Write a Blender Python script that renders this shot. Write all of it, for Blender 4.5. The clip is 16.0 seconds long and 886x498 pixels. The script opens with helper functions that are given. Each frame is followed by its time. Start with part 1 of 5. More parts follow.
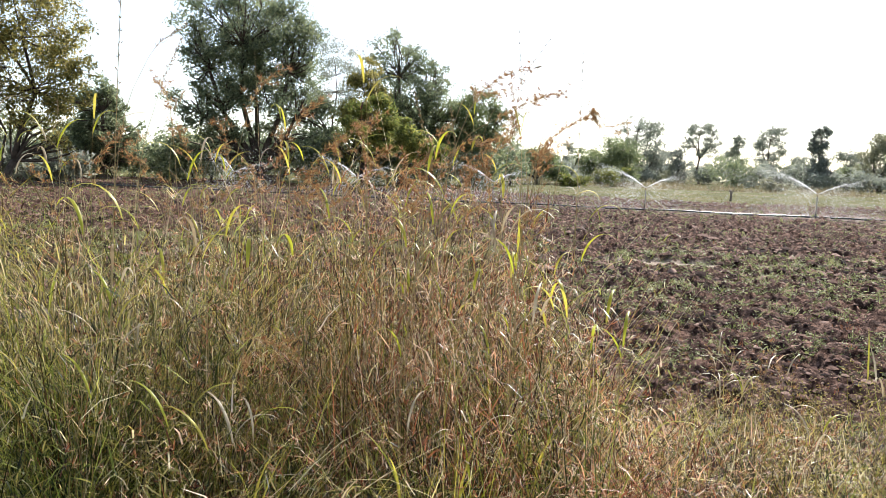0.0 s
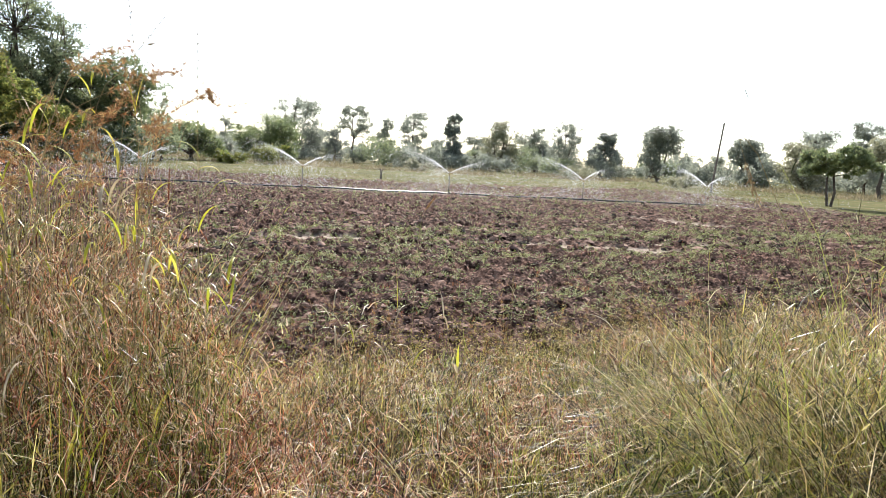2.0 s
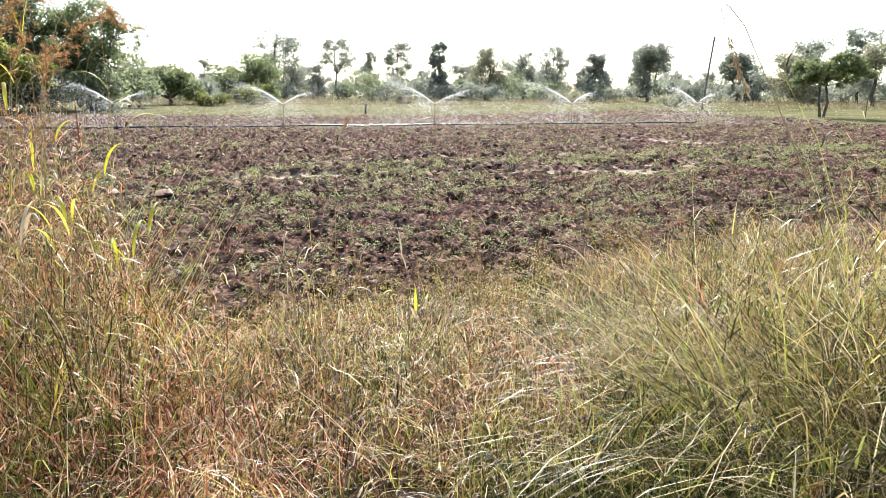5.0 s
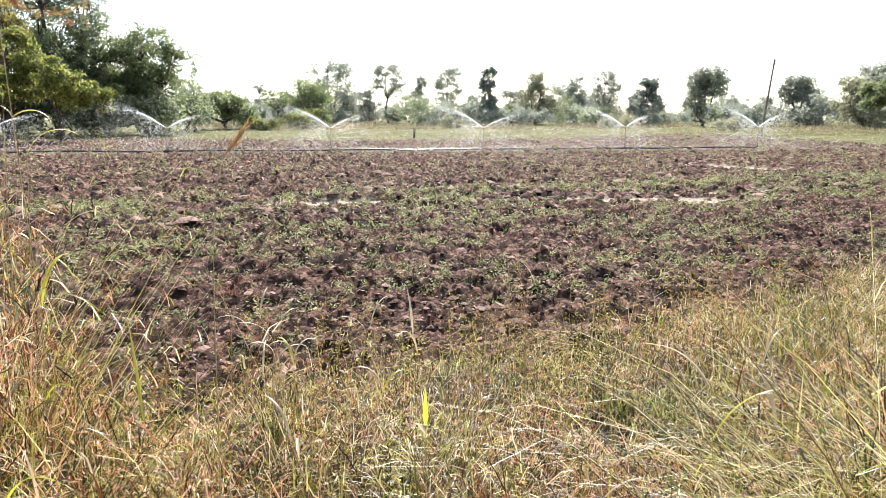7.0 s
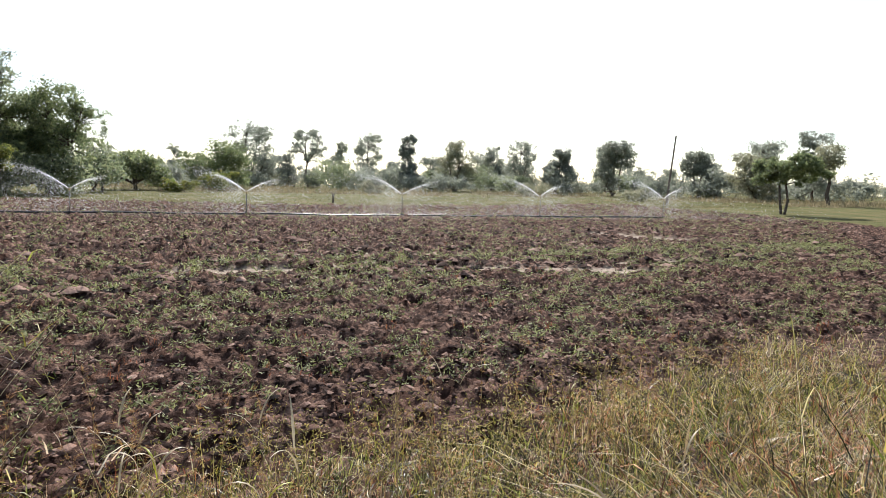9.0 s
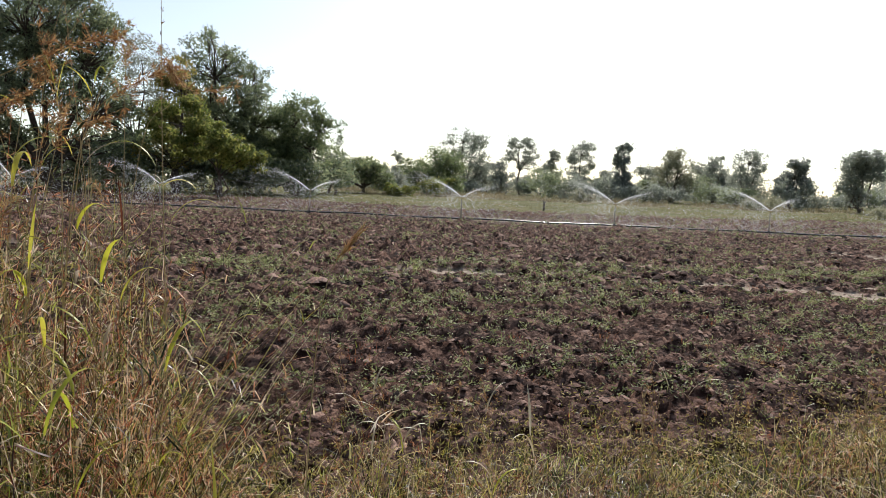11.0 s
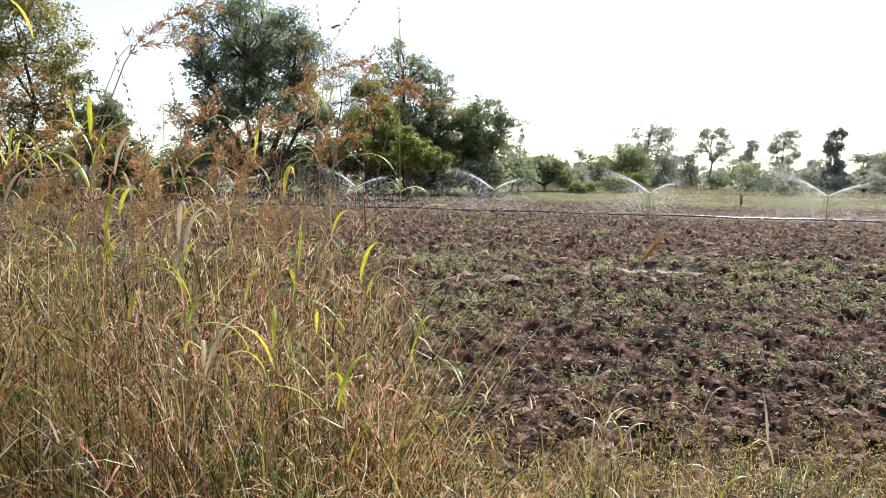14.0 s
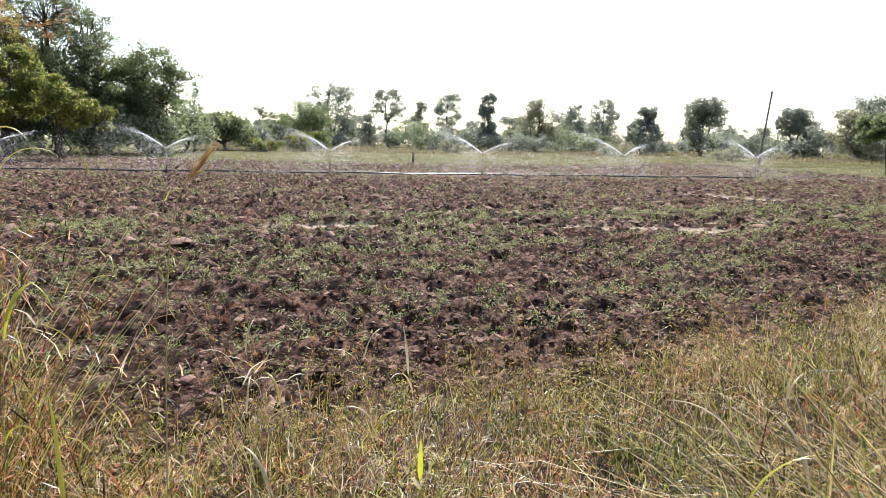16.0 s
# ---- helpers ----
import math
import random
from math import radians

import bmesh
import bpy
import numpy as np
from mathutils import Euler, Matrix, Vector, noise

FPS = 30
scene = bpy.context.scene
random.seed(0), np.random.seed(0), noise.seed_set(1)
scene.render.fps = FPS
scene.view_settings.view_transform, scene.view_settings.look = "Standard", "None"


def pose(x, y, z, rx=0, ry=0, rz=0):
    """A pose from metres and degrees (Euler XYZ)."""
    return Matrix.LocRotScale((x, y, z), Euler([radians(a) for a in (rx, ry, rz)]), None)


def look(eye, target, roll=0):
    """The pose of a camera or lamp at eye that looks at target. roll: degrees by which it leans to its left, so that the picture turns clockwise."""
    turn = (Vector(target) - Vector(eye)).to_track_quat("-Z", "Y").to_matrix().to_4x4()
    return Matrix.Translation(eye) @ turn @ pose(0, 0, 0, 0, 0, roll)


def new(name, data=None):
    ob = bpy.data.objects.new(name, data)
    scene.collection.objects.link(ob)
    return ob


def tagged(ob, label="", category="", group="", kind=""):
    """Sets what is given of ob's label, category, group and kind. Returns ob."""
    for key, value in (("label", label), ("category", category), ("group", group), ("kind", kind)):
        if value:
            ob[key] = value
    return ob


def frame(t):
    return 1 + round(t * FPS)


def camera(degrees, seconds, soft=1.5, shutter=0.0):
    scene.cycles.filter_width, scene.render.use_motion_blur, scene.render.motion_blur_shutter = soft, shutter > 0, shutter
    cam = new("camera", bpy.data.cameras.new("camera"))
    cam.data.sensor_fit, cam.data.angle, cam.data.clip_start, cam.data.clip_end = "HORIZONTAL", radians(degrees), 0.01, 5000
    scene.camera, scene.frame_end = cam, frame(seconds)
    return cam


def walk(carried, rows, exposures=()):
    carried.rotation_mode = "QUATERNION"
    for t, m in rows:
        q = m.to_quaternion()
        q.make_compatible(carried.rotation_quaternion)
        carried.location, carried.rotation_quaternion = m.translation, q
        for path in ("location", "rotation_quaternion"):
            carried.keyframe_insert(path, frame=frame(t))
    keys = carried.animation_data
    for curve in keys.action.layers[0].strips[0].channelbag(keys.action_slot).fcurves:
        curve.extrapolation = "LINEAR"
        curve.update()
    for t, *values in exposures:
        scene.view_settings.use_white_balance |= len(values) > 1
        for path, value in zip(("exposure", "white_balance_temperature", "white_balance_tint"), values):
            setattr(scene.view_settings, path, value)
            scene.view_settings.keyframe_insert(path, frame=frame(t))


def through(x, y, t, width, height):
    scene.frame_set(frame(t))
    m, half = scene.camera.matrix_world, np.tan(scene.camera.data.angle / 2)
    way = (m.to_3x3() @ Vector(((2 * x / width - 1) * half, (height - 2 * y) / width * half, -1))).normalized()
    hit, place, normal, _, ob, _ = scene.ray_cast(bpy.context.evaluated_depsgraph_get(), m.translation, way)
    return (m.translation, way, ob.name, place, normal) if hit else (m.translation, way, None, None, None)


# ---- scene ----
cam = camera(66.0, 16.0, soft=0.4)
PATH = [
    (0, (0.862, 0.159, 1.488), (0.826, 2.149, 1.288), 2.3),
    (0.5, (0.884, 0.047, 1.495), (1.069, 2.029, 1.296), 2.1),
    (1, (0.932, -0.06, 1.525), (1.456, 1.858, 1.309), 2.9),
    (1.5, (0.977, -0.163, 1.497), (1.757, 1.666, 1.281), 3.0),
    (2, (0.995, -0.206, 1.492), (1.893, 1.568, 1.273), 3.1),
    (2.5, (1.028, -0.22, 1.497), (1.939, 1.546, 1.275), 2.9),
    (3, (1.007, -0.163, 1.485), (1.849, 1.638, 1.269), 2.8),
    (3.5, (0.976, -0.209, 1.487), (1.892, 1.549, 1.228), 3.5),
    (3.7, (1.008, -0.209, 1.453), (1.915, 1.549, 1.158), 3.6),
    (5.8, (1.514, 0.298, 1.437), (2.429, 2.024, 1.008), -1.5),
    (6, (1.563, 0.37, 1.449), (2.508, 2.095, 1.089), -0.8),
    (6.5, (1.729, 0.742, 1.404), (2.597, 2.494, 0.986), -3.0),
    (7, (1.832, 0.882, 1.401), (2.614, 2.691, 1.058), -0.0),
    (7.5, (2.018, 0.98, 1.441), (2.824, 2.79, 1.168), 0.0),
    (8, (2.058, 1.023, 1.464), (3.005, 2.769, 1.234), -0.4),
    (8.2, (2.047, 1.036, 1.475), (3.062, 2.75, 1.302), 1.2),
    (10.3, (1.939, 1.094, 1.435), (2.739, 2.921, 1.28), 2.3),
    (10.5, (1.913, 1.087, 1.442), (2.595, 2.959, 1.278), 2.6),
    (11, (1.87, 1.003, 1.447), (2.311, 2.948, 1.297), 2.7),
    (11.5, (1.834, 0.991, 1.45), (2.081, 2.971, 1.311), 1.9),
    (12, (1.78, 1.006, 1.452), (1.861, 2.999, 1.317), 2.5),
    (12.5, (1.715, 1.006, 1.453), (1.667, 3.0, 1.31), 2.7),
    (13, (1.684, 1.019, 1.445), (1.547, 3.01, 1.309), 2.8),
    (13.5, (1.667, 0.948, 1.467), (1.487, 2.935, 1.325), 2.6),
    (14, (1.716, 0.926, 1.458), (1.634, 2.917, 1.284), 1.3),
    (14.5, (1.804, 1.007, 1.445), (2.149, 2.967, 1.256), 1.1),
    (15, (1.878, 1.134, 1.433), (2.574, 3.001, 1.261), 1.1),
    (15.5, (1.913, 1.171, 1.42), (2.77, 2.968, 1.236), 0.6),
    (16, (1.886, 1.029, 1.406), (2.68, 2.845, 1.133), 1.1),
]
walk(cam, [(t, look(eye, target, roll)) for t, eye, target, roll in PATH],
     exposures=[(0.0, 0.86), (1.5, 0.92), (2.5, 0.88), (3.5, 0.85), (5.8, 1.44), (6.5, 1.3), (7.0, 1.36), (8.2, 1.15), (10.3, -0.2), (11.0, 0.12), (11.5, 0.4), (12.0, 0.52), (12.5, 0.68), (14.0, 0.8), (16.0, 0.84)])

# ---- light: hazy winter sun ahead and high, clear sky ----
SUN_EL, SUN_AZ = 37.0, 25.0          # degrees up; degrees from +y towards +x
world = bpy.data.worlds.new("sky")
world.use_nodes = True
scene.world = world
wn = world.node_tree
sky = wn.nodes.new("ShaderNodeTexSky")
sky.sky_type = "NISHITA"
sky.sun_disc = False
sky.sun_elevation, sky.sun_rotation = radians(SUN_EL), radians(SUN_AZ)
sky.dust_density, sky.air_density, sky.ozone_density = 0.8, 1.0, 1.0
pale = wn.nodes.new("ShaderNodeHueSaturation")       # thin winter haze takes the colour out of the sky
pale.inputs["Saturation"].default_value = 0.78
wn.links.new(sky.outputs[0], pale.inputs["Color"])
wn.links.new(pale.outputs[0], wn.nodes["Background"].inputs[0])
wn.nodes["Background"].inputs[1].default_value = 0.135
sun_data = bpy.data.lights.new("sun", "SUN")
sun_data.energy, sun_data.angle, sun_data.color = 5.0, radians(0.55), (1.0, 0.96, 0.925)
sun = new("sun", sun_data)
sdir = Vector((math.sin(radians(SUN_AZ)) * math.cos(radians(SUN_EL)), math.cos(radians(SUN_AZ)) * math.cos(radians(SUN_EL)), math.sin(radians(SUN_EL))))
sun.matrix_world = look(sdir * 60, (0, 0, 0))


# ---- materials ----
def ramp_material(name, stops, source="island", rough=0.6, spec=0.3, glow_through=0.0, scale=6.0, shade=0.35, bump=0.0, bump_scale=40.0):
    """Colours picked by piece (island or object) or by noise, broken up by a finer noise; glow_through: share of light that passes a leaf."""
    m = bpy.data.materials.new(name)
    m.use_nodes = True
    nt = m.node_tree
    N, Lk = nt.nodes, nt.links
    bsdf, out = N["Principled BSDF"], N["Material Output"]
    coord = N.new("ShaderNodeTexCoord")
    ramp = N.new("ShaderNodeValToRGB")
    els = ramp.color_ramp.elements
    while len(els) < len(stops):
        els.new(0.5)
    for e, (p, c) in zip(els, stops):
        e.position, e.color = p, (*c, 1)
    noise_n = N.new("ShaderNodeTexNoise")
    noise_n.inputs["Scale"].default_value, noise_n.inputs["Detail"].default_value = scale, 5.0
    Lk.new(coord.outputs["Object"], noise_n.inputs["Vector"])
    if source == "noise":
        Lk.new(noise_n.outputs["Fac"], ramp.inputs["Fac"])
    else:
        pick = N.new("ShaderNodeNewGeometry").outputs["Random Per Island"] if source == "island" else N.new("ShaderNodeObjectInfo").outputs["Random"]
        mixf = N.new("ShaderNodeMath")
        mixf.operation = "MULTIPLY_ADD"
        mixf.inputs[1].default_value = 0.7
        Lk.new(pick, mixf.inputs[0])
        big = N.new("ShaderNodeMath")
        big.operation = "MULTIPLY"
        big.inputs[1].default_value = 0.3
        Lk.new(noise_n.outputs["Fac"], big.inputs[0])
        Lk.new(big.outputs[0], mixf.inputs[2])
        Lk.new(mixf.outputs[0], ramp.inputs["Fac"])
    fine = N.new("ShaderNodeTexNoise")
    fine.inputs["Scale"].default_value, fine.inputs["Detail"].default_value = bump_scale, 6.0
    Lk.new(coord.outputs["Object"], fine.inputs["Vector"])
    vary = N.new("ShaderNodeMapRange")
    vary.inputs["To Min"].default_value, vary.inputs["To Max"].default_value = 1 - shade, 1 + shade
    Lk.new(fine.outputs["Fac"], vary.inputs["Value"])
    mul = N.new("ShaderNodeVectorMath")
    mul.operation = "SCALE"
    Lk.new(ramp.outputs["Color"], mul.inputs[0])
    Lk.new(vary.outputs[0], mul.inputs["Scale"])
    colour = mul.outputs[0]
    Lk.new(colour, bsdf.inputs["Base Color"])
    bsdf.inputs["Roughness"].default_value = rough
    bsdf.inputs["Specular IOR Level"].default_value = spec
    if bump:
        bn = N.new("ShaderNodeBump")
        bn.inputs["Strength"].default_value, bn.inputs["Distance"].default_value = bump, 0.02
        Lk.new(fine.outputs["Fac"], bn.inputs["Height"])
        Lk.new(bn.outputs[0], bsdf.inputs["Normal"])
    if glow_through:
        tl = N.new("ShaderNodeBsdfTranslucent")
        Lk.new(colour, tl.inputs["Color"])
        ms = N.new("ShaderNodeMixShader")
        ms.inputs[0].default_value = glow_through
        Lk.new(bsdf.outputs[0], ms.inputs[1])
        Lk.new(tl.outputs[0], ms.inputs[2])
        Lk.new(ms.outputs[0], out.inputs["Surface"])
    return m


def leaf_material(name, dark, mid, light, through=0.4):
    return ramp_material(name, [(0.05, dark), (0.45, mid), (0.9, light)], rough=0.5, spec=0.35, glow_through=through, scale=0.5, bump_scale=3.0)


# Dark green is lifted towards grey, so some haze sits in its colour.
LEAF_DARK = leaf_material("leaf_dark_green", (0.10, 0.13, 0.085), (0.19, 0.225, 0.13), (0.34, 0.37, 0.20), 0.78)
LEAF_GREEN = leaf_material("leaf_green", (0.095, 0.125, 0.065), (0.17, 0.21, 0.10), (0.30, 0.33, 0.145), 0.74)
LEAF_GOLD = leaf_material("leaf_olive_gold", (0.12, 0.125, 0.05), (0.24, 0.225, 0.075), (0.50, 0.40, 0.12), 0.75)
LEAF_BRIGHT = leaf_material("leaf_yellow_green", (0.08, 0.11, 0.03), (0.17, 0.20, 0.05), (0.36, 0.34, 0.09), 0.7)
# Distance haze is painted into these three leaf colours: paler and greyer.
LEAF_HAZY = leaf_material("leaf_haze_green", (0.20, 0.215, 0.18), (0.28, 0.30, 0.24), (0.37, 0.39, 0.29), 0.6)
LEAF_HAZE_DARK = leaf_material("leaf_haze_dark", (0.16, 0.175, 0.155), (0.23, 0.25, 0.215), (0.32, 0.345, 0.27), 0.6)
LEAF_HAZE_GOLD = leaf_material("leaf_haze_olive", (0.19, 0.19, 0.135), (0.28, 0.28, 0.18), (0.39, 0.37, 0.23), 0.6)
BARK = ramp_material("bark", [(0.2, (0.04, 0.032, 0.026)), (0.7, (0.115, 0.09, 0.07))], "noise", 0.9, 0.1, scale=4, bump=0.6, bump_scale=14)
# Near-black and near-white stops put shaded gaps and sunlit glints into blade colours.
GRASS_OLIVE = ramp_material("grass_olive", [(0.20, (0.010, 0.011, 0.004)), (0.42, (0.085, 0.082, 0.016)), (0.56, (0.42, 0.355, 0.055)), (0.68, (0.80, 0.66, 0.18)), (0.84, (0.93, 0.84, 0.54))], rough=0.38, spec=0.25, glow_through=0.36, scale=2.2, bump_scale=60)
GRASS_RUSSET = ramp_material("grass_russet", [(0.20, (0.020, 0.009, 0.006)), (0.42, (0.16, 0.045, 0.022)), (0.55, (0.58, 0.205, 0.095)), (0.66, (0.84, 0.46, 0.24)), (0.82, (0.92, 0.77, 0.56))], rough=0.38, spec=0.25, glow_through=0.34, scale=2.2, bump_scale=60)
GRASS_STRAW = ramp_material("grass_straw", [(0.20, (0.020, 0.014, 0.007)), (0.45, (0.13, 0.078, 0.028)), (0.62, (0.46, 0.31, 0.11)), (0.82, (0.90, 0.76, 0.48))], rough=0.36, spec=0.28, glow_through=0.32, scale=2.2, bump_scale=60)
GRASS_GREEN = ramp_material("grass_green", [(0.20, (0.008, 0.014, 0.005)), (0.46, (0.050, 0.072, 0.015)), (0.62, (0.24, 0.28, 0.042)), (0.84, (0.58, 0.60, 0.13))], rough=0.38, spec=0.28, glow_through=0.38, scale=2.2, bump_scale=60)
GRASS_WEED = ramp_material("weed_green", [(0.15, (0.10, 0.12, 0.042)), (0.5, (0.25, 0.27, 0.10)), (0.85, (0.44, 0.44, 0.22))], rough=0.6, spec=0.2, glow_through=0.45, scale=0.6, bump_scale=30)
RED_WEED = ramp_material("weed_red", [(0.0, (0.16, 0.05, 0.03)), (0.5, (0.34, 0.11, 0.06)), (0.9, (0.42, 0.22, 0.10))], rough=0.6, spec=0.25, glow_through=0.35, scale=0.6, bump_scale=30)
DRY_FAR = ramp_material("dry_scrub_blades", [(0.15, (0.13, 0.115, 0.065)), (0.5, (0.25, 0.205, 0.115)), (0.85, (0.44, 0.35, 0.21))], rough=0.7, spec=0.15, glow_through=0.4, scale=0.08, bump_scale=20)
MEADOW = ramp_material("meadow_blades", [(0.15, (0.065, 0.07, 0.024)), (0.5, (0.14, 0.13, 0.045)), (0.85, (0.26, 0.20, 0.09))], rough=0.75, spec=0.1, glow_through=0.3, scale=0.12, bump_scale=30)
WEED_YELLOW = ramp_material("weed_yellow_green", [(0.1, (0.03, 0.042, 0.012)), (0.45, (0.13, 0.14, 0.03)), (0.7, (0.36, 0.31, 0.07)), (0.9, (0.55, 0.42, 0.20))], rough=0.45, spec=0.15, glow_through=0.3, scale=2.0, bump_scale=30)
WEED_LOW = ramp_material("weed_straw_green", [(0.15, (0.05, 0.052, 0.015)), (0.40, (0.20, 0.185, 0.045)), (0.64, (0.48, 0.39, 0.10)), (0.88, (0.72, 0.55, 0.28))], rough=0.5, spec=0.15, glow_through=0.35, scale=2.0, bump_scale=30)
GRASS_STEM = ramp_material("grass_stem", [(0.2, (0.30, 0.22, 0.09)), (0.8, (0.46, 0.36, 0.17))], "noise", rough=0.45, spec=0.4, glow_through=0.2, scale=3, bump_scale=60)
SEED_RUST = ramp_material("seed_rust", [(0.1, (0.15, 0.062, 0.030)), (0.45, (0.38, 0.185, 0.075)), (0.85, (0.64, 0.45, 0.20))], rough=0.6, spec=0.2, glow_through=0.35, scale=3, bump_scale=90)
SEED_DULL = ramp_material("seed_dull", [(0.0, (0.16, 0.10, 0.05)), (0.9, (0.38, 0.28, 0.15))], rough=0.7, spec=0.2, glow_through=0.25, scale=3, bump_scale=90)
LEAF_YELLOW = ramp_material("blade_yellow_green", [(0.0, (0.30, 0.34, 0.03)), (0.5, (0.52, 0.50, 0.05)), (0.9, (0.62, 0.50, 0.10))], "object", rough=0.4, spec=0.4, glow_through=0.5, scale=5, shade=0.25, bump_scale=50)
LEAF_DRY = ramp_material("blade_dry", [(0.0, (0.30, 0.21, 0.11)), (0.9, (0.60, 0.50, 0.33))], "object", rough=0.45, spec=0.4, glow_through=0.3, scale=5, bump_scale=50)
# Dark and pale tones by piece stand in for shaded and sunlit facets.
CLOD = ramp_material("clod_soil", [(0.2, (0.011, 0.0068, 0.0055)), (0.45, (0.056, 0.032, 0.025)), (0.66, (0.16, 0.094, 0.072)), (0.84, (0.34, 0.225, 0.175))], "island", 0.92, 0.06, scale=2.5, bump=0.8, bump_scale=30)
PIPE_MAT = ramp_material("black_pipe", [(0.3, (0.018, 0.018, 0.02)), (0.7, (0.05, 0.048, 0.046))], "noise", 0.28, 0.5, scale=3, bump_scale=30)
METAL = ramp_material("galvanised_steel", [(0.3, (0.20, 0.18, 0.16)), (0.7, (0.36, 0.34, 0.31))], "noise", 0.45, 0.5, scale=6, bump_scale=50)
METAL.node_tree.nodes["Principled BSDF"].inputs["Metallic"].default_value = 0.7
BRASS = ramp_material("dull_brass", [(0.3, (0.30, 0.20, 0.08)), (0.7, (0.45, 0.33, 0.15))], "noise", 0.4, 0.5, scale=8)
BRASS.node_tree.nodes["Principled BSDF"].inputs["Metallic"].default_value = 0.8
WEATHERED = ramp_material("weathered_wood", [(0.2, (0.10, 0.08, 0.065)), (0.8, (0.24, 0.20, 0.17))], "noise", 0.85, 0.15, scale=5, bump=0.5, bump_scale=20)
MUDDY_WATER = ramp_material("muddy_water", [(0.3, (0.05, 0.036, 0.026)), (0.7, (0.09, 0.065, 0.048))], "noise", 0.07, 0.6, scale=3, shade=0.1)
WIRE_MAT = ramp_material("wire", [(0.3, (0.10, 0.10, 0.10)), (0.7, (0.2, 0.2, 0.2))], "noise", 0.5, 0.4)
WATER_DROPS = ramp_material("water_drops", [(0.0, (0.85, 0.88, 0.9)), (1.0, (0.95, 0.96, 0.97))], "noise", 0.3, 0.5, glow_through=0.85, shade=0.03)


def ground_material():
    """Soil, meadow and bare crust by the sheet's own colour layers: red, ploughed; green, dry crust; blue, wet."""
    m = bpy.data.materials.new("ground_soil_and_meadow")
    m.use_nodes = True
    nt = m.node_tree
    N, Lk = nt.nodes, nt.links
    bsdf = N["Principled BSDF"]
    coord = N.new("ShaderNodeTexCoord")
    att = N.new("ShaderNodeVertexColor")
    att.layer_name = "cover"
    sep = N.new("ShaderNodeSeparateColor")
    Lk.new(att.outputs["Color"], sep.inputs[0])

    def noise_node(scale, detail=6.0):
        n = N.new("ShaderNodeTexNoise")
        n.inputs["Scale"].default_value, n.inputs["Detail"].default_value = scale, detail
        n.inputs["Roughness"].default_value = 0.65
        Lk.new(coord.outputs["Object"], n.inputs["Vector"])
        return n.outputs["Fac"]

    def ramp(fac, stops):
        r = N.new("ShaderNodeValToRGB")
        els = r.color_ramp.elements
        while len(els) < len(stops):
            els.new(0.5)
        for e, (p, c) in zip(els, stops):
            e.position, e.color = p, (*c, 1)
        Lk.new(fac, r.inputs[0])
        return r.outputs[0]

    def mix(fac, a, b):
        x = N.new("ShaderNodeMix")
        x.data_type = "RGBA"
        Lk.new(fac, x.inputs[0])
        Lk.new(a, x.inputs[6])
        Lk.new(b, x.inputs[7])
        return x.outputs[2]

    # Near-black flecks paint shaded gaps between clods, pale stops their sunlit tops.
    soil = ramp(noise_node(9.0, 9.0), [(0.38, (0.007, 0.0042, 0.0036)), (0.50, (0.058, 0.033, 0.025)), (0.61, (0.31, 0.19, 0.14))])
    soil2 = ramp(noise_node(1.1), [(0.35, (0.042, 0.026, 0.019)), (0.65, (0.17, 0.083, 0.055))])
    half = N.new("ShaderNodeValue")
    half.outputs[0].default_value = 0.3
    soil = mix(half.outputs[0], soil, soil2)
    crust = ramp(noise_node(7.0), [(0.35, (0.27, 0.20, 0.15)), (0.65, (0.47, 0.38, 0.29))])
    meadow = ramp(noise_node(0.35, 9.0), [(0.32, (0.068, 0.075, 0.024)), (0.5, (0.12, 0.115, 0.038)), (0.68, (0.19, 0.15, 0.066))])
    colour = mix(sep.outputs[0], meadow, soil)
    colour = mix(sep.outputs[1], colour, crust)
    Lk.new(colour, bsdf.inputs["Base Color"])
    wet = N.new("ShaderNodeMapRange")
    wet.inputs["To Min"].default_value, wet.inputs["To Max"].default_value = 0.92, 0.6
    Lk.new(sep.outputs[2], wet.inputs["Value"])
    Lk.new(wet.outputs[0], bsdf.inputs["Roughness"])
    bsdf.inputs["Specular IOR Level"].default_value = 0.06
    bn = N.new("ShaderNodeBump")
    bn.inputs["Strength"].default_value, bn.inputs["Distance"].default_value = 0.9, 0.07
    Lk.new(noise_node(14.0, 9.0), bn.inputs["Height"])
    Lk.new(bn.outputs[0], bsdf.inputs["Normal"])
    return m


GROUND_MAT = ground_material()


# ---- shape helpers ----
def quad_mesh(name, verts, quads, material, smooth=False):
    """A mesh of four-sided faces from arrays of places and of corner numbers."""
    verts, quads = np.asarray(verts, np.float32), np.asarray(quads, np.int32)
    me = bpy.data.meshes.new(name)
    me.vertices.add(len(verts))
    me.vertices.foreach_set("co", verts.ravel())
    me.loops.add(quads.size)
    me.loops.foreach_set("vertex_index", quads.ravel())
    me.polygons.add(len(quads))
    me.polygons.foreach_set("loop_start", np.arange(0, quads.size, 4, dtype=np.int32))
    if smooth:
        me.polygons.foreach_set("use_smooth", np.ones(len(quads), bool))
    me.materials.append(material)
    me.update(calc_edges=True)
    return me


def join(chunks):
    vs, qs, n = [], [], 0
    for v, q in chunks:
        vs.append(np.asarray(v, float))
        qs.append(np.asarray(q, int) + n)
        n += len(v)
    return np.concatenate(vs), np.concatenate(qs)


def part(name, chunk, material, parent, label="", smooth=False):
    ob = new(name, quad_mesh(name, chunk[0], chunk[1], material, smooth))
    ob.parent = parent
    if label:
        ob["label"] = label
    return ob


